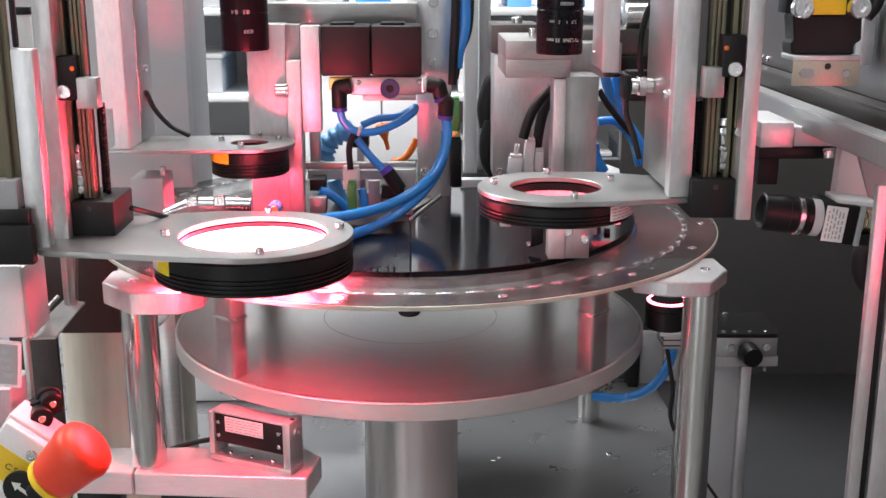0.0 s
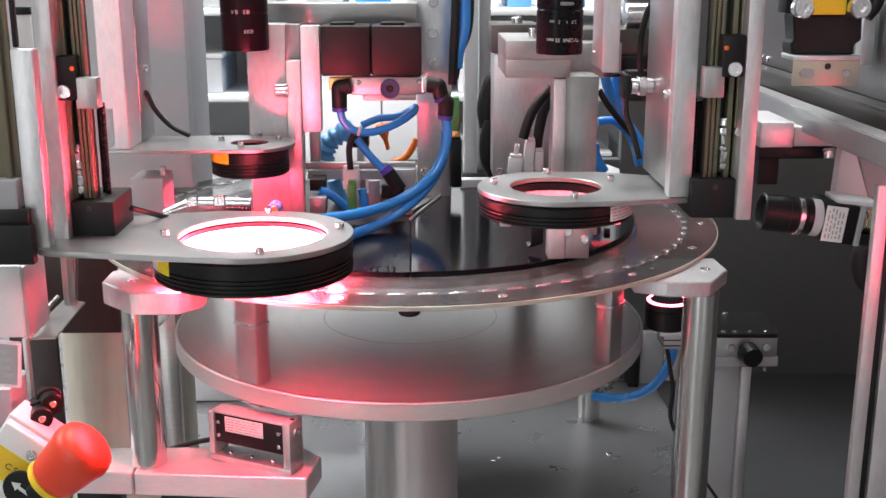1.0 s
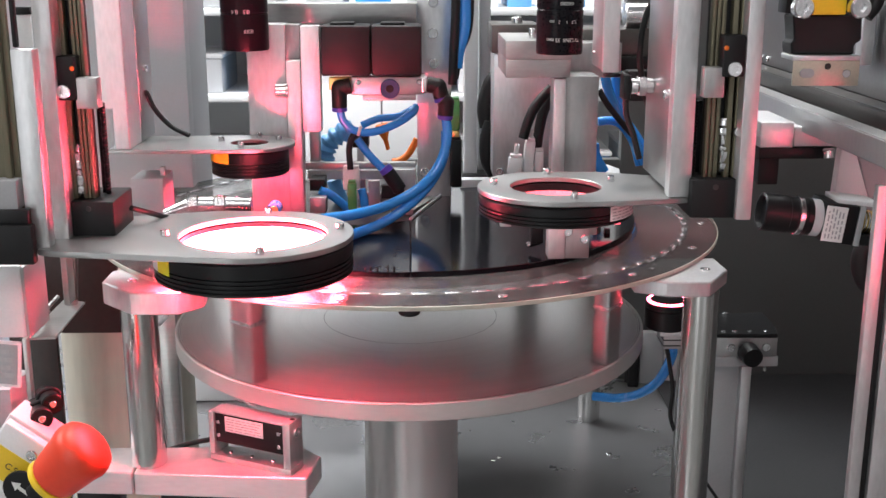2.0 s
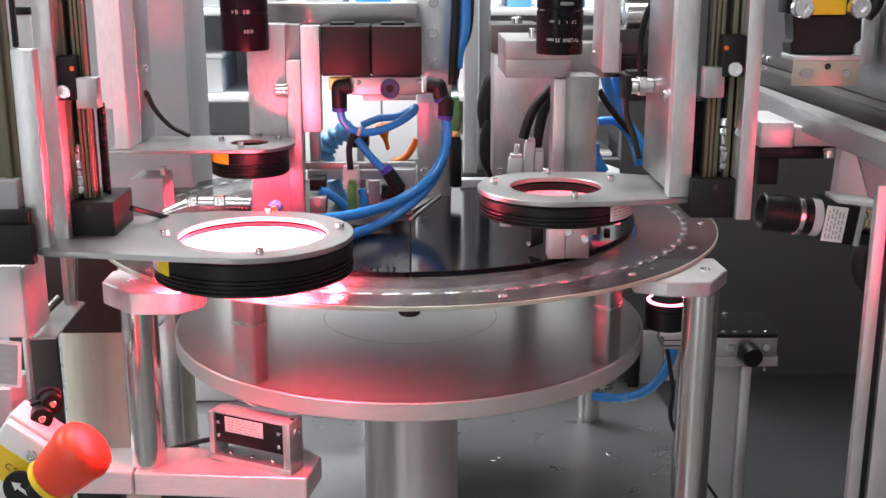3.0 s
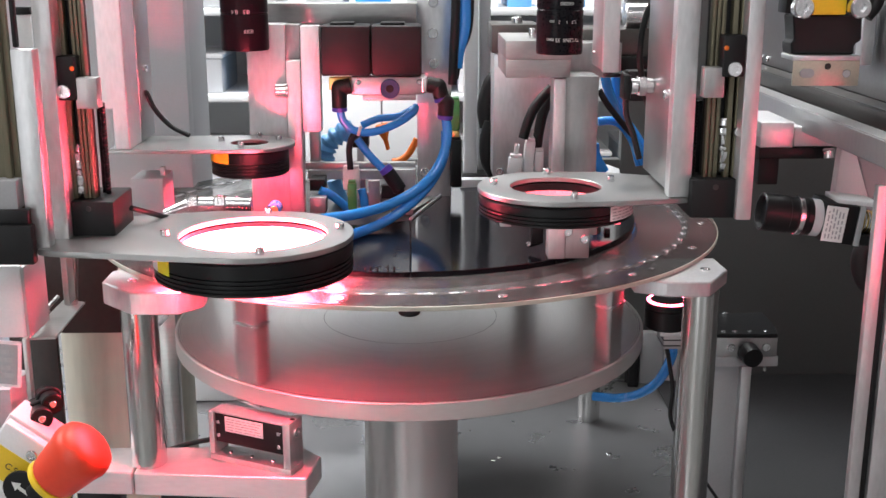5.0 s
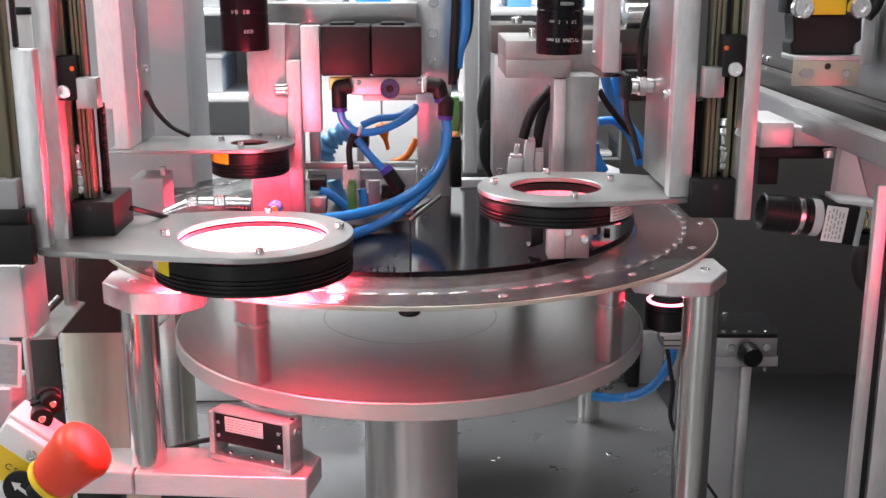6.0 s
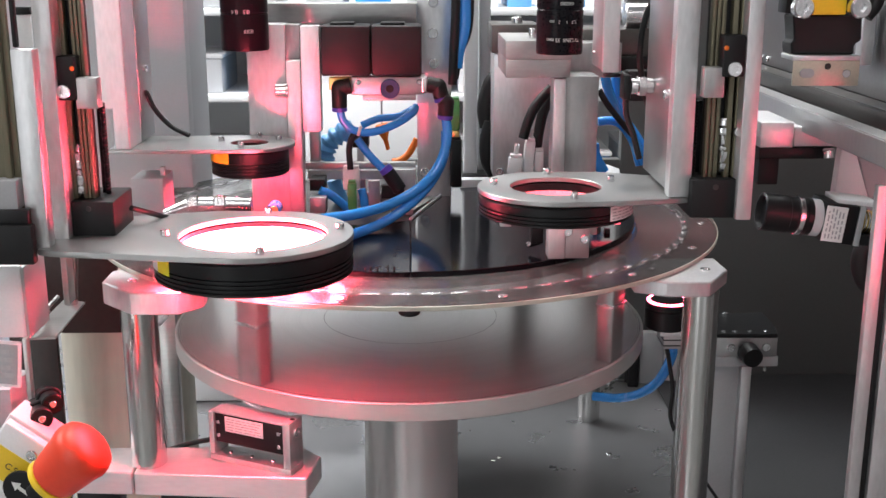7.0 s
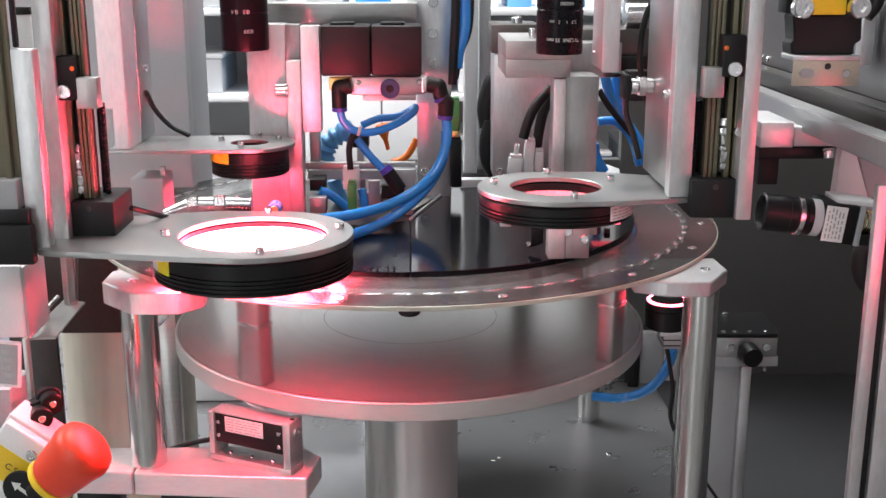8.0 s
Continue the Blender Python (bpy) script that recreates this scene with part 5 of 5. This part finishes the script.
# ---------------------------------------------------------------- right side
def right_enclosure():
    tagged(part("enclosure_wall", box(0.20, 0.75, TABLE_Z, 0.62, 0.295, 0.31, 0.001), DARK_PANEL), "dark grey painted rear panel of the enclosure", "wall", kind="structure")
    # added out of view to keep light off the right-hand base
    tagged(part("added_side_panel", box(0.50, 0.515, TABLE_Z, 0.62, -0.25, 0.295, 0.001), DARK_PANEL), "added unseen dark panel shading the right of the enclosure", "wall", kind="structure")
    # darker sheet over the right part of the base
    tagged(part("dark_floor_sheet", box(0.24, 0.50, TABLE_Z, TABLE_Z + 0.003, -0.28, 0.2948, 0.0008), surface("dark_sheet_surface", (0.024, 0.024, 0.026), 0.5, 0.0, (60, 60, 60), 0.15, 0.03)), "dark sheet on the right of the machine base", "mat", kind="structure")
    # added behind the dial so that the base plate mirrors something dark
    tagged(part("added_rear_skirt", box(-0.02, 0.1995, TABLE_Z, 0.06, 0.296, 0.309, 0.001), DARK_PANEL), "added low dark panel that darkens the base plate's reflection", "wall", kind="structure")
    p = thing("frame_profile", (0.22, -0.2, TABLE_Z), "upright aluminium profile with a dark slot", "profile")
    part("flange", box(0.2462, 0.253, -0.0856, 0.1342, -0.20, -0.195, 0.0006), ALU, p, "bright flange")
    part("slot", box(0.2548, 0.2591, -0.088, 0.1333, -0.1965, -0.192, 0.0003), BLACK, p, "dark slot")
    part("flange", box(0.2574, 0.2769, -0.0858, 0.1341, -0.20, -0.195, 0.0006), ALU, p, "bright flange")
    # sloping-looking beams run back into the enclosure
    def beam(a0, a1, high, deep, material, label):
        a0, a1 = Vector(a0), Vector(a1)
        d = (a1 - a0).normalized()
        n = Vector((-d.y, d.x, 0)).normalized()
        b = thing("frame_beam", tuple(a0), label, "beam", "enclosure beams")
        bm = bmesh.new()
        vs = [bm.verts.new(p) for p in (a0, a1, a1 + n * deep, a0 + n * deep)]
        f = bm.faces.new(vs)
        g = bmesh.ops.extrude_face_region(bm, geom=[f])["geom"]
        bmesh.ops.translate(bm, verts=[v for v in g if isinstance(v, bmesh.types.BMVert)], vec=(0, 0, -high))
        bmesh.ops.bevel(bm, geom=bm.edges[:], offset=0.0007, segments=2, affect="EDGES")
        part("profile", bm, material, b)
        return b
    beam((0.2379, 0.0103, 0.165), (0.2416, -0.2477, 0.165), 0.0135, -0.012, ALU_DARK, "milled aluminium beam running back into the enclosure")
    # dark bar drawn in place of the shaded gap above the lower beam
    beam((0.2621, 0.0965, 0.172), (0.2636, -0.2081, 0.172), 0.010, -0.014, DARK_STEEL, "dark bar standing in for the shaded slot above the beam")
    panel = thing("guard_panel", (0.264, -0.05, 0.172), "upright bare sheet metal guard panel above a beam", "panel")
    part("sheet", box(0.2638, 0.2662, 0.1722, 0.3200, -0.215, 0.0940, 0.0005), GUARD, panel)
    for yy in (0.075, 0.060):
        screw(panel, (0.2638, yy, 0.1765), (-1, 0, 0), 0.0022, 0.0012)
    s = thing("bracket_block", (0.2112, -0.14, 0.1443), "bright machined block under the beam", "block")
    part("front_face", box(0.201, 0.22, 0.1443, 0.1588, -0.14, -0.09, 0.0007), ALU, s)
    # the block's darker side face; its shade is in the colour
    part("arm", box(0.2237, 0.2585, 0.1432, 0.1547, -0.13, -0.08, 0.0007), ALU_DARK, s)
    # black box painted in for the shaded underside of the block
    part("dark_underside", box(0.2048, 0.249, 0.1356, 0.1423, -0.128, -0.09, 0.0006), BLACK, s)
    part("screw", rod((0.2425, -0.135, 0.1427), (0.243, -0.135, 0.1375), 0.0036), ZINC, s)
    part("dark_cover", box(0.2073, 0.2194, 0.1187, 0.1349, -0.12, -0.10, 0.0008), BLACK_SATIN, s)
    t = thing("tapered_plate", (0.2681, -0.11, 0.1054), "tapered pale plate above the side camera", "plate")
    pts = [(0.2594, 0.1405), (0.2668, 0.1405), (0.2799, 0.1039), (0.2572, 0.104)]
    part("plate", prism(pts, -0.004, 0.004, 0.0005, Matrix.Translation((0, -0.106, 0)) @ Matrix.Rotation(radians(90), 4, "X")), WHITE_PAINT, t)
    pts = [(0.2707, 0.1423), (0.3081, 0.1374), (0.3146, 0.0779), (0.292, 0.078)]
    part("side_web", prism(pts, -0.004, 0.004, 0.0005, Matrix.Translation((0, -0.096, 0)) @ Matrix.Rotation(radians(90), 4, "X")), GREY_PAINT, t)
    # sensor head with a yellow block
    k = thing("light_curtain_sensor", (0.2273, -0.16, 0.1975), "dark sensor head with a yellow block on a slotted steel bracket", "sensor")
    part("yellow_block", box(0.215, 0.2344, 0.2195, 0.2448, -0.165, -0.15, 0.0008), YELLOW, k, "yellow block")
    for at in ((0.209, -0.168, 0.2235), (0.2389, -0.168, 0.2235)):
        a = Vector(at)
        part("cap_screw", lathe([(0.0, 0.003), (0.0022, 0.003), (0.0024, 0.0062), (0.0048, 0.0062), (0.0056, 0.0052), (0.0056, 0), (0, 0)], 24, along(a, a + Vector((0, -1, 0)))), ZINC, k, "bright cap screw")
    part("top_bar", box(0.207, 0.2454, 0.2196, 0.2448, -0.1498, -0.135, 0.0008), BLACK, k)
    pts = [(0.2077, 0.2193), (0.2451, 0.2193), (0.2458, 0.2059), (0.242, 0.2035), (0.2425, 0.1984), (0.2085, 0.1984), (0.2077, 0.2047), (0.2094, 0.2059)]
    part("head", prism(pts, -0.008, 0.008, 0.0008, Matrix.Translation((0, -0.152, 0)) @ Matrix.Rotation(radians(90), 4, "X")), BLACK_SATIN, k, "dark grey head")
    br = part("bracket", box(0.2083, 0.2443, 0.182, 0.1955, -0.165, -0.1635, 0.0005), surface("chromated_steel", (0.50, 0.47, 0.38), 0.4, 0.5), k, "slotted chromated bracket")
    part("fold", box(0.2076, 0.2441, 0.1955, 0.1982, -0.1652, -0.145, 0.0005), ALU, br)
    at = (0.2159, -0.165, 0.1889)
    o = arc(at[0] - 0.0015, at[2], 0.0024, 90, 270, 10) + arc(at[0] + 0.0015, at[2], 0.0024, -90, 90, 10)
    part("slot", prism(o, 0.0, 0.0006, 0, Matrix.Translation((0, -0.1650, 0)) @ Matrix.Rotation(radians(90), 4, "X")), GREY_PAINT, br)
    at = (0.2373, -0.165, 0.1886)
    part("slot", rod((at[0], -0.1648, at[2]), (at[0], -0.1656, at[2]), 0.0022), GREY_PAINT, br)
    at = (0.2269, -0.165, 0.1925)
    part("slot", rod((at[0], -0.1648, at[2]), (at[0], -0.1656, at[2]), 0.0017), INK, br)
    part("back_plate", box(0.2543, 0.2609, 0.1907, 0.2235, -0.14, -0.13, 0.0006), ALU, k)
    part("dark_cable", tube([(0.2578, -0.15, 0.2328), (0.255, -0.15, 0.2239), (0.2506, -0.15, 0.2179)], 0.004), RUBBER, k)


def side_camera():
    a, b = Vector((0.2011, -0.15, 0.1097)), Vector((0.2338, -0.15, 0.1057))
    d = (b - a).normalized()
    L = (b - a).length
    c = thing("side_camera", tuple(b), "industrial camera with a black lens lying on its side", "camera")
    m = along(a, b)
    lens = part("lens", lathe([(0, 0.003), (0.0085, 0.003), (0.0092, 0), (0.0104, 0), (0.0108, 0.0006), (0.0108, L * 0.44), (0.0103, L * 0.45), (0.0103, L * 0.58), (0.0108, L * 0.59),
                               (0.0108, L * 0.69), (0.0102, L * 0.70), (0.0102, L * 0.74), (0.0108, L * 0.75), (0.0108, L * 0.84), (0, L * 0.84)], 56, m), BLACK, c, "black lens barrel")
    part("scale_ring", lathe([(0.0109, L * 0.60), (0.0112, L * 0.605), (0.0112, L * 0.68), (0.0109, L * 0.685)], 56, m, closed=True), ZINC, lens, "silver scale ring")
    part("mount", lathe([(0, L * 0.84), (0.0104, L * 0.84), (0.0106, L * 0.85), (0.0106, L * 1.02), (0, L * 1.02)], 56, m), GREY_WALL, c, "pale mount ring")
    fr = Matrix.Translation(b) @ Matrix.Rotation(math.atan2(-d.z, d.x), 4, "Y")
    body = part("body", box(0.0, 0.0185, -0.0112, 0.0112, -0.012, 0.014, 0.0007, m=fr), BLACK, c, "black camera body")
    lab = part("type_label", box(-0.0002, 0.0118, -0.0104, 0.0098, -0.0124, -0.0119, 0, m=fr), WHITE, body, "white type label", smooth=False)
    bm = bmesh.new()
    rnd = random.Random(9)
    for i in range(5):
        z = -0.0085
        while z < 0.007:
            h = rnd.uniform(0.001, 0.004)
            box(0.0012 + i * 0.0020, 0.0020 + i * 0.0020, z, min(z + h, 0.0085), -0.0126, -0.0123, 0, bm, fr)
            z += h + 0.0012
    part("print_bars", bm, GREY_PAINT, lab, smooth=False)
    part("rear_plate", box(0.0186, 0.0220, -0.0114, 0.0114, -0.0122, 0.0142, 0.0005, m=fr), ALU, c, "bright rear plate")
    part("top_cover", box(0.006, 0.0300, 0.0113, 0.0140, -0.010, 0.012, 0.0005, m=fr), WHITE_PAINT, c)
    e0, e1 = fr @ Vector((0.0222, 0, 0.001)), fr @ Vector((0.0330, 0, 0.001))
    plug = part("connector", rod(e0, e1, 0.0062), ZINC, c, "ribbed metal connector")
    for k in range(4):
        p0, p1 = e0.lerp(e1, 0.2 + k * 0.2), e0.lerp(e1, 0.28 + k * 0.2)
        part("rib", rod(p0, p1, 0.0068), BRASS, plug)
    part("side_block", box(0.0222, 0.033, -0.0114, -0.0052, -0.008, 0.01, 0.0006, m=fr), BLACK_SATIN, c)
    cb = thing("cable", (0.2925, -0.08, 0.0579), "thick black cable hanging behind the profile", "cable")
    part("sheath", tube([(0.3053, -0.08, 0.0389), (0.2943, -0.08, 0.0466), (0.2896, -0.08, 0.0579), (0.2914, -0.08, 0.0692), (0.3017, -0.08, 0.0747)], 0.006), RUBBER, cb)


def side_light():
    # added, unseen: lights the side camera's beams and plates from beside the machine
    a, b = Vector((0.300, -0.330, 0.115)), Vector((0.220, -0.120, 0.105))
    d = (b - a).normalized()
    m = along(a, b)
    s = thing("added_side_light", tuple(a), "added unseen ring light glowing red beside the side camera", "ring light", "ring lights")
    part("housing", lathe([(0.010, 0.0), (0.026, 0.0), (0.027, 0.001), (0.027, 0.015), (0.025, 0.016), (0.025, 0.0145), (0.012, 0.0145), (0.010, 0.016)], 56, m, closed=True), BLACK, s)
    part("light_face", lathe([(0.0165, 0.0148), (0.0248, 0.0148), (0.0248, 0.0153), (0.0165, 0.0153)], 56, m, closed=True), LED_SIDE, s, "glowing red annulus")
    foot = a + d * 0.008
    part("stand", rod((foot.x, foot.y, TABLE_Z - 0.02), (foot.x, foot.y, foot.z - 0.026), 0.005), ALU_DARK, s)
    part("base", rod((foot.x, foot.y, -1.0), (foot.x, foot.y, TABLE_Z - 0.02), 0.012), ALU_DARK, s)


def right_low():
    y = -0.035
    x = 0.1772
    zt, zb = 0.0205, 0.0021
    m = Matrix.Translation((x, y, 0))
    r = 0.0152
    u = thing("under_light", (x, y, zb), "black ring light glowing red under the guide ring", "ring light")
    part("housing", lathe([(0.008, zb), (r - 0.001, zb), (r, zb + 0.001), (r, zt - 0.005), (r - 0.0008, zt - 0.0046), (r - 0.0008, zt - 0.0036), (r, zt - 0.0032), (r, zt - 0.001), (r - 0.0006, zt), (r - 0.004, zt), (0.008, zb + 0.008)], 56, m, closed=True), BLACK, u)
    part("lid", lathe([(0, zt - 0.0005), (r - 0.0035, zt - 0.0005), (r - 0.0035, zt + 0.0012), (r - 0.004, zt + 0.0016), (0, zt + 0.0016)], 56, m), BLACK, u)
    bm = bmesh.new()
    for k in range(36):
        bmesh.ops.create_icosphere(bm, subdivisions=1, radius=0.0010, matrix=m @ pose(r * 0.86 * math.cos(k * math.pi / 18), r * 0.86 * math.sin(k * math.pi / 18), zt + 0.0006))
    part("diodes", bm, LED_UNDER, u, "ring of glowing red diodes")
    part("flange", box(x - 0.007, x + 0.012, zb - 0.003, zb, y - 0.013, y + 0.01, 0.0005), ALU, u)
    part("holder", box(x - 0.004, x + 0.014, zb - 0.0125, zb - 0.0031, y - 0.012, y + 0.01, 0.0006), ALU_DARK, u)
    for k in range(2):
        part("groove", box(x - 0.0041, x + 0.0141, zb - 0.0105 + k * 0.004, zb - 0.0095 + k * 0.004, y - 0.0122, y + 0.0098, 0.0002), BLACK, u)
    part("stalk", rod((x + 0.0125, y + 0.002, TABLE_Z), (x + 0.0125, y + 0.002, zb - 0.012), 0.003), ALU_DARK, u)
    h = thing("air_hose", (0.1836, -0.03, -0.0171), "blue air hose curving down behind a post", "hose")
    part("sheath", tube([(0.1863, -0.02, -0.0122), (0.1878, -0.01, -0.0295), (0.1838, 0.01, -0.056), (0.1736, 0.03, -0.0744), (0.161, 0.05, -0.0858), (0.1439, 0.06, -0.0883)], 0.0036, 14), BLUE, h)
    h = thing("cable", (0.1813, -0.04, -0.0134), "thin black cable hanging behind a post", "cable")
    part("sheath", tube([(0.1742, -0.045, -0.0026), (0.1793, -0.04, -0.0217), (0.1828, -0.04, -0.0427), (0.1822, -0.04, -0.0617), (0.1894, -0.03, -0.0813), (0.1938, -0.03, -0.0944)], 0.0015), RUBBER, h)
    h = thing("cable", (0.2088, -0.05, -0.1068), "thin black cable on the machine base", "cable")
    part("sheath", tube([(0.2091, -0.03, -0.1114), (0.2145, -0.03, -0.1204), (0.2218, -0.03, -0.1312), (0.2295, -0.03, -0.1417)], 0.0012), RUBBER, h)
    for x0, x1, mat in (((0.2122, 0.2223, -0.1946, -0.1198), 0, BLACK), ((0.2247, 0.248, -0.199, -0.1116), 0, GREY_PAINT), ((0.2493, 0.2674, -0.1992, -0.1177), 0, GREY_WALL)):
        g = thing("rear_upright", (x0[0], 0.28, TABLE_Z), "plain metal upright behind the dial", "upright", "rear uprights")
        part("bar", box(x0[0], x0[1], TABLE_Z, x0[3], 0.28 if mat is not BLACK else 0.27, 0.29, 0.0008), mat, g)
    # manual stage on its post
    s = thing("manual_stage", (0.2401, -0.02, -0.0338), "dark manual positioning stage with a black knob", "stage")
    o = [(0.2132, -0.0296), (0.257, -0.0303), (0.2603, -0.0132), (0.261, 0.0195), (0.2248, 0.016)]
    zt2 = -0.0057
    part("top_plate", prism(o, zt2 - 0.003, zt2, 0.0005), BLACK, s)
    part("carriage", box(0.215, 0.2581, -0.0232, -0.0085, -0.028, 0.02, 0.0008), ALU_DARK, s, "grey carriage")
    part("lower_plate", box(0.2139, 0.2601, -0.0315, -0.0239, -0.026, 0.018, 0.0008), GREY_PAINT, s)
    kn = Vector((0.2362, -0.03, -0.0182))
    part("knob", lathe([(0, 0), (0.0066, 0), (0.0074, 0.001), (0.0074, 0.010), (0.0068, 0.012), (0, 0.012)], 24, along(kn, kn + Vector((0.1, -1, -0.1)))), BLACK, s, "black knurled knob")
    for at in ((0.2254, -0.028, -0.0164), (0.2501, -0.028, -0.0161)):
        screw(s, at, (0, -1, 0), 0.003, 0.001)
    for at in ((0.2198, -0.03, -0.0048), (0.2277, -0.03, -0.0048), (0.2384, -0.03, -0.0049), (0.2495, -0.03, -0.0045)):
        screw(s, (at[0], at[1] + 0.004, zt2), (0, 0, 1), 0.0018, 0.0012)
    for at in ((0.2236, -0.03, 0.0093), (0.2315, -0.03, 0.0097)):
        screw(s, (at[0], 0.0131, zt2), (0, 0, 1), 0.0022, 0.002)
    part("set_screw", rod((0.2526, -0.02, -0.0339), (0.2529, -0.02, -0.0369), 0.0012), ZINC, s)
    p = thing("stage_post", (0.2338, -0.02, -0.1356), "rectangular aluminium post under the manual stage", "post")
    x0, x1 = 0.2185, 0.2362
    zz = -0.0338
    part("web", box(x0, x1, TABLE_Z, zz, -0.015, 0.02, 0.0008), GREY_PAINT, p)
    part("flange", box(x1, x1 + 0.0075, TABLE_Z, zz, -0.02, 0.02, 0.0008), ALU, p, "bright flange")


right_enclosure()
side_camera()
side_light()
right_low()


# ---------------------------------------------------------------- labels on the ring lights
def wrap_label(name, cx, cy, r, a0, a1, z0, z1, material, label, category="label"):
    bm = bmesh.new()
    n = 14
    rows = []
    for k in range(n + 1):
        a = radians(a0 + (a1 - a0) * k / n)
        rows.append([bm.verts.new((cx + q * math.cos(a), cy + q * math.sin(a), z)) for q, z in ((r, z0), (r, z1), (r + 0.0003, z1), (r + 0.0003, z0))])
    for a, b in zip(rows, rows[1:]):
        for i in range(4):
            bm.faces.new((a[i], b[i], b[(i + 1) % 4], a[(i + 1) % 4]))
    bm.faces.new(rows[0])
    bm.faces.new(rows[-1][::-1])
    ob = part(name, bm, material)
    return tagged(ob, label, category, "type labels")


wrap_label("sticker", -0.084, -0.165, 0.0547, 199, 211, 0.0880, 0.0975, WHITE, "white paper sticker on the large ring light")
wrap_label("sticker", -0.084, -0.165, 0.0547, 211.3, 225, 0.0880, 0.0975, LABEL_YELLOW, "yellow paper sticker on the large ring light")
wrap_label("sticker", -0.1045, -0.034, 0.0254, 190, 246, 0.1205, 0.1300, LABEL_YELLOW, "yellow paper sticker on the small ring light")
wl = wrap_label("sticker", 0.0815, -0.172, 0.0418, -54, -16, 0.1169, 0.1246, WHITE, "white printed sticker on a ring light")
rnd = random.Random(3)
for i in range(4):
    bm = bmesh.new()
    a = -52
    while a < -20:
        w = rnd.uniform(2, 6)
        t = radians(a + w / 2)
        m = Matrix.Translation((0.0815 + 0.0421 * math.cos(t), -0.172 + 0.0421 * math.sin(t), 0.1181 + i * 0.0017)) @ Matrix.Rotation(t, 4, "Z")
        box(-0.0001, 0.0001, -0.0003, 0.0003, -w * 0.00034, w * 0.00034, 0, bm, m)
        a += w + 1.5
    part("print_bars", bm, GREY_PAINT, wl, smooth=False)


# ---------------------------------------------------------------- far behind: store rack in the hall
def far_rack():
    r = thing("storage_rack", (-0.35, 1.25, -1.0), "white storage rack with bins and cartons in the hall", "rack")
    part("back_board", box(-0.9, 0.5, -1.0, 0.6, 1.50, 1.52, 0.002), WHITE_PAINT, r)
    for z in (-0.38, -0.16, 0.02, 0.165):
        part("shelf", box(-0.9, 0.5, z - 0.012, z, 1.15, 1.4998, 0.002), WHITE_PAINT, r)
    for x in (-0.9, -0.25, 0.5):
        part("upright", box(x - 0.012, x + 0.012, -1.0, 0.6, 1.14, 1.165, 0.002), ALU, r)
    rnd = random.Random(12)
    cols = (BLUE, WHITE_PAINT, GREY_WALL, WHITE_PAINT, GREY_PAINT, WHITE_PAINT, BLUE_PALE, GREY_WALL)
    for z in (-0.38, -0.16, 0.02, 0.165):
        x = -0.86
        while x < 0.44:
            w, h = rnd.uniform(0.025, 0.09), rnd.uniform(0.05, 0.11)
            mat = rnd.choice(cols)
            b = thing("storage_box", (x + w / 2, 1.25, z), "small plastic storage bin on a rack shelf", "box", "rack boxes")
            part("bin", box(x, x + w, z, z + h, 1.18, 1.34, 0.003), mat, b)
            part("lid", box(x - 0.002, x + w + 0.002, z + h, z + h + 0.008, 1.178, 1.342, 0.002), WHITE_PAINT if mat is not WHITE_PAINT else GREY_WALL, b)
            x += w + rnd.uniform(0.01, 0.05)
    part("bag", box(-0.1868, 0.0198, -0.1394, 0.0454, 1.08, 1.085, 0.002), WHITE_PAINT, r, "white sheet hanging behind the tower")


far_rack()


def chips():
    for at in ((0.0681, 0.1044, -0.165), (0.1683, 0.115, -0.165), (0.0737, 0.1098, -0.165)):
        c = thing("metal_chip", at, "tiny bright metal chip lying on the machine base", "chip", "metal chips")
        part("chip", box(at[0] - 0.0022, at[0] + 0.0022, TABLE_Z, TABLE_Z + 0.0016, at[1] - 0.0016, at[1] + 0.0016, 0.0005), ZINC, c)


chips()


def motions():
    rows = []
    for t in (0.0, 0.25, 0.5, 0.7, 0.85, 0.91, 0.97, 1.1, 1.3, 1.6, 2.0, 2.5, 3.0, 3.5, 4.0, 4.5, 5.0, 5.5, 6.0, 6.5, 7.0, 7.5, 8.0):
        turn = 540 - 89.66 * (t - 0.52) if t <= 0.91 else -89.66 * (t - 6.601)
        rows.append((t, pose(0, 0, 0, 0, 0, turn)))
    walk(rotary, rows)


motions()
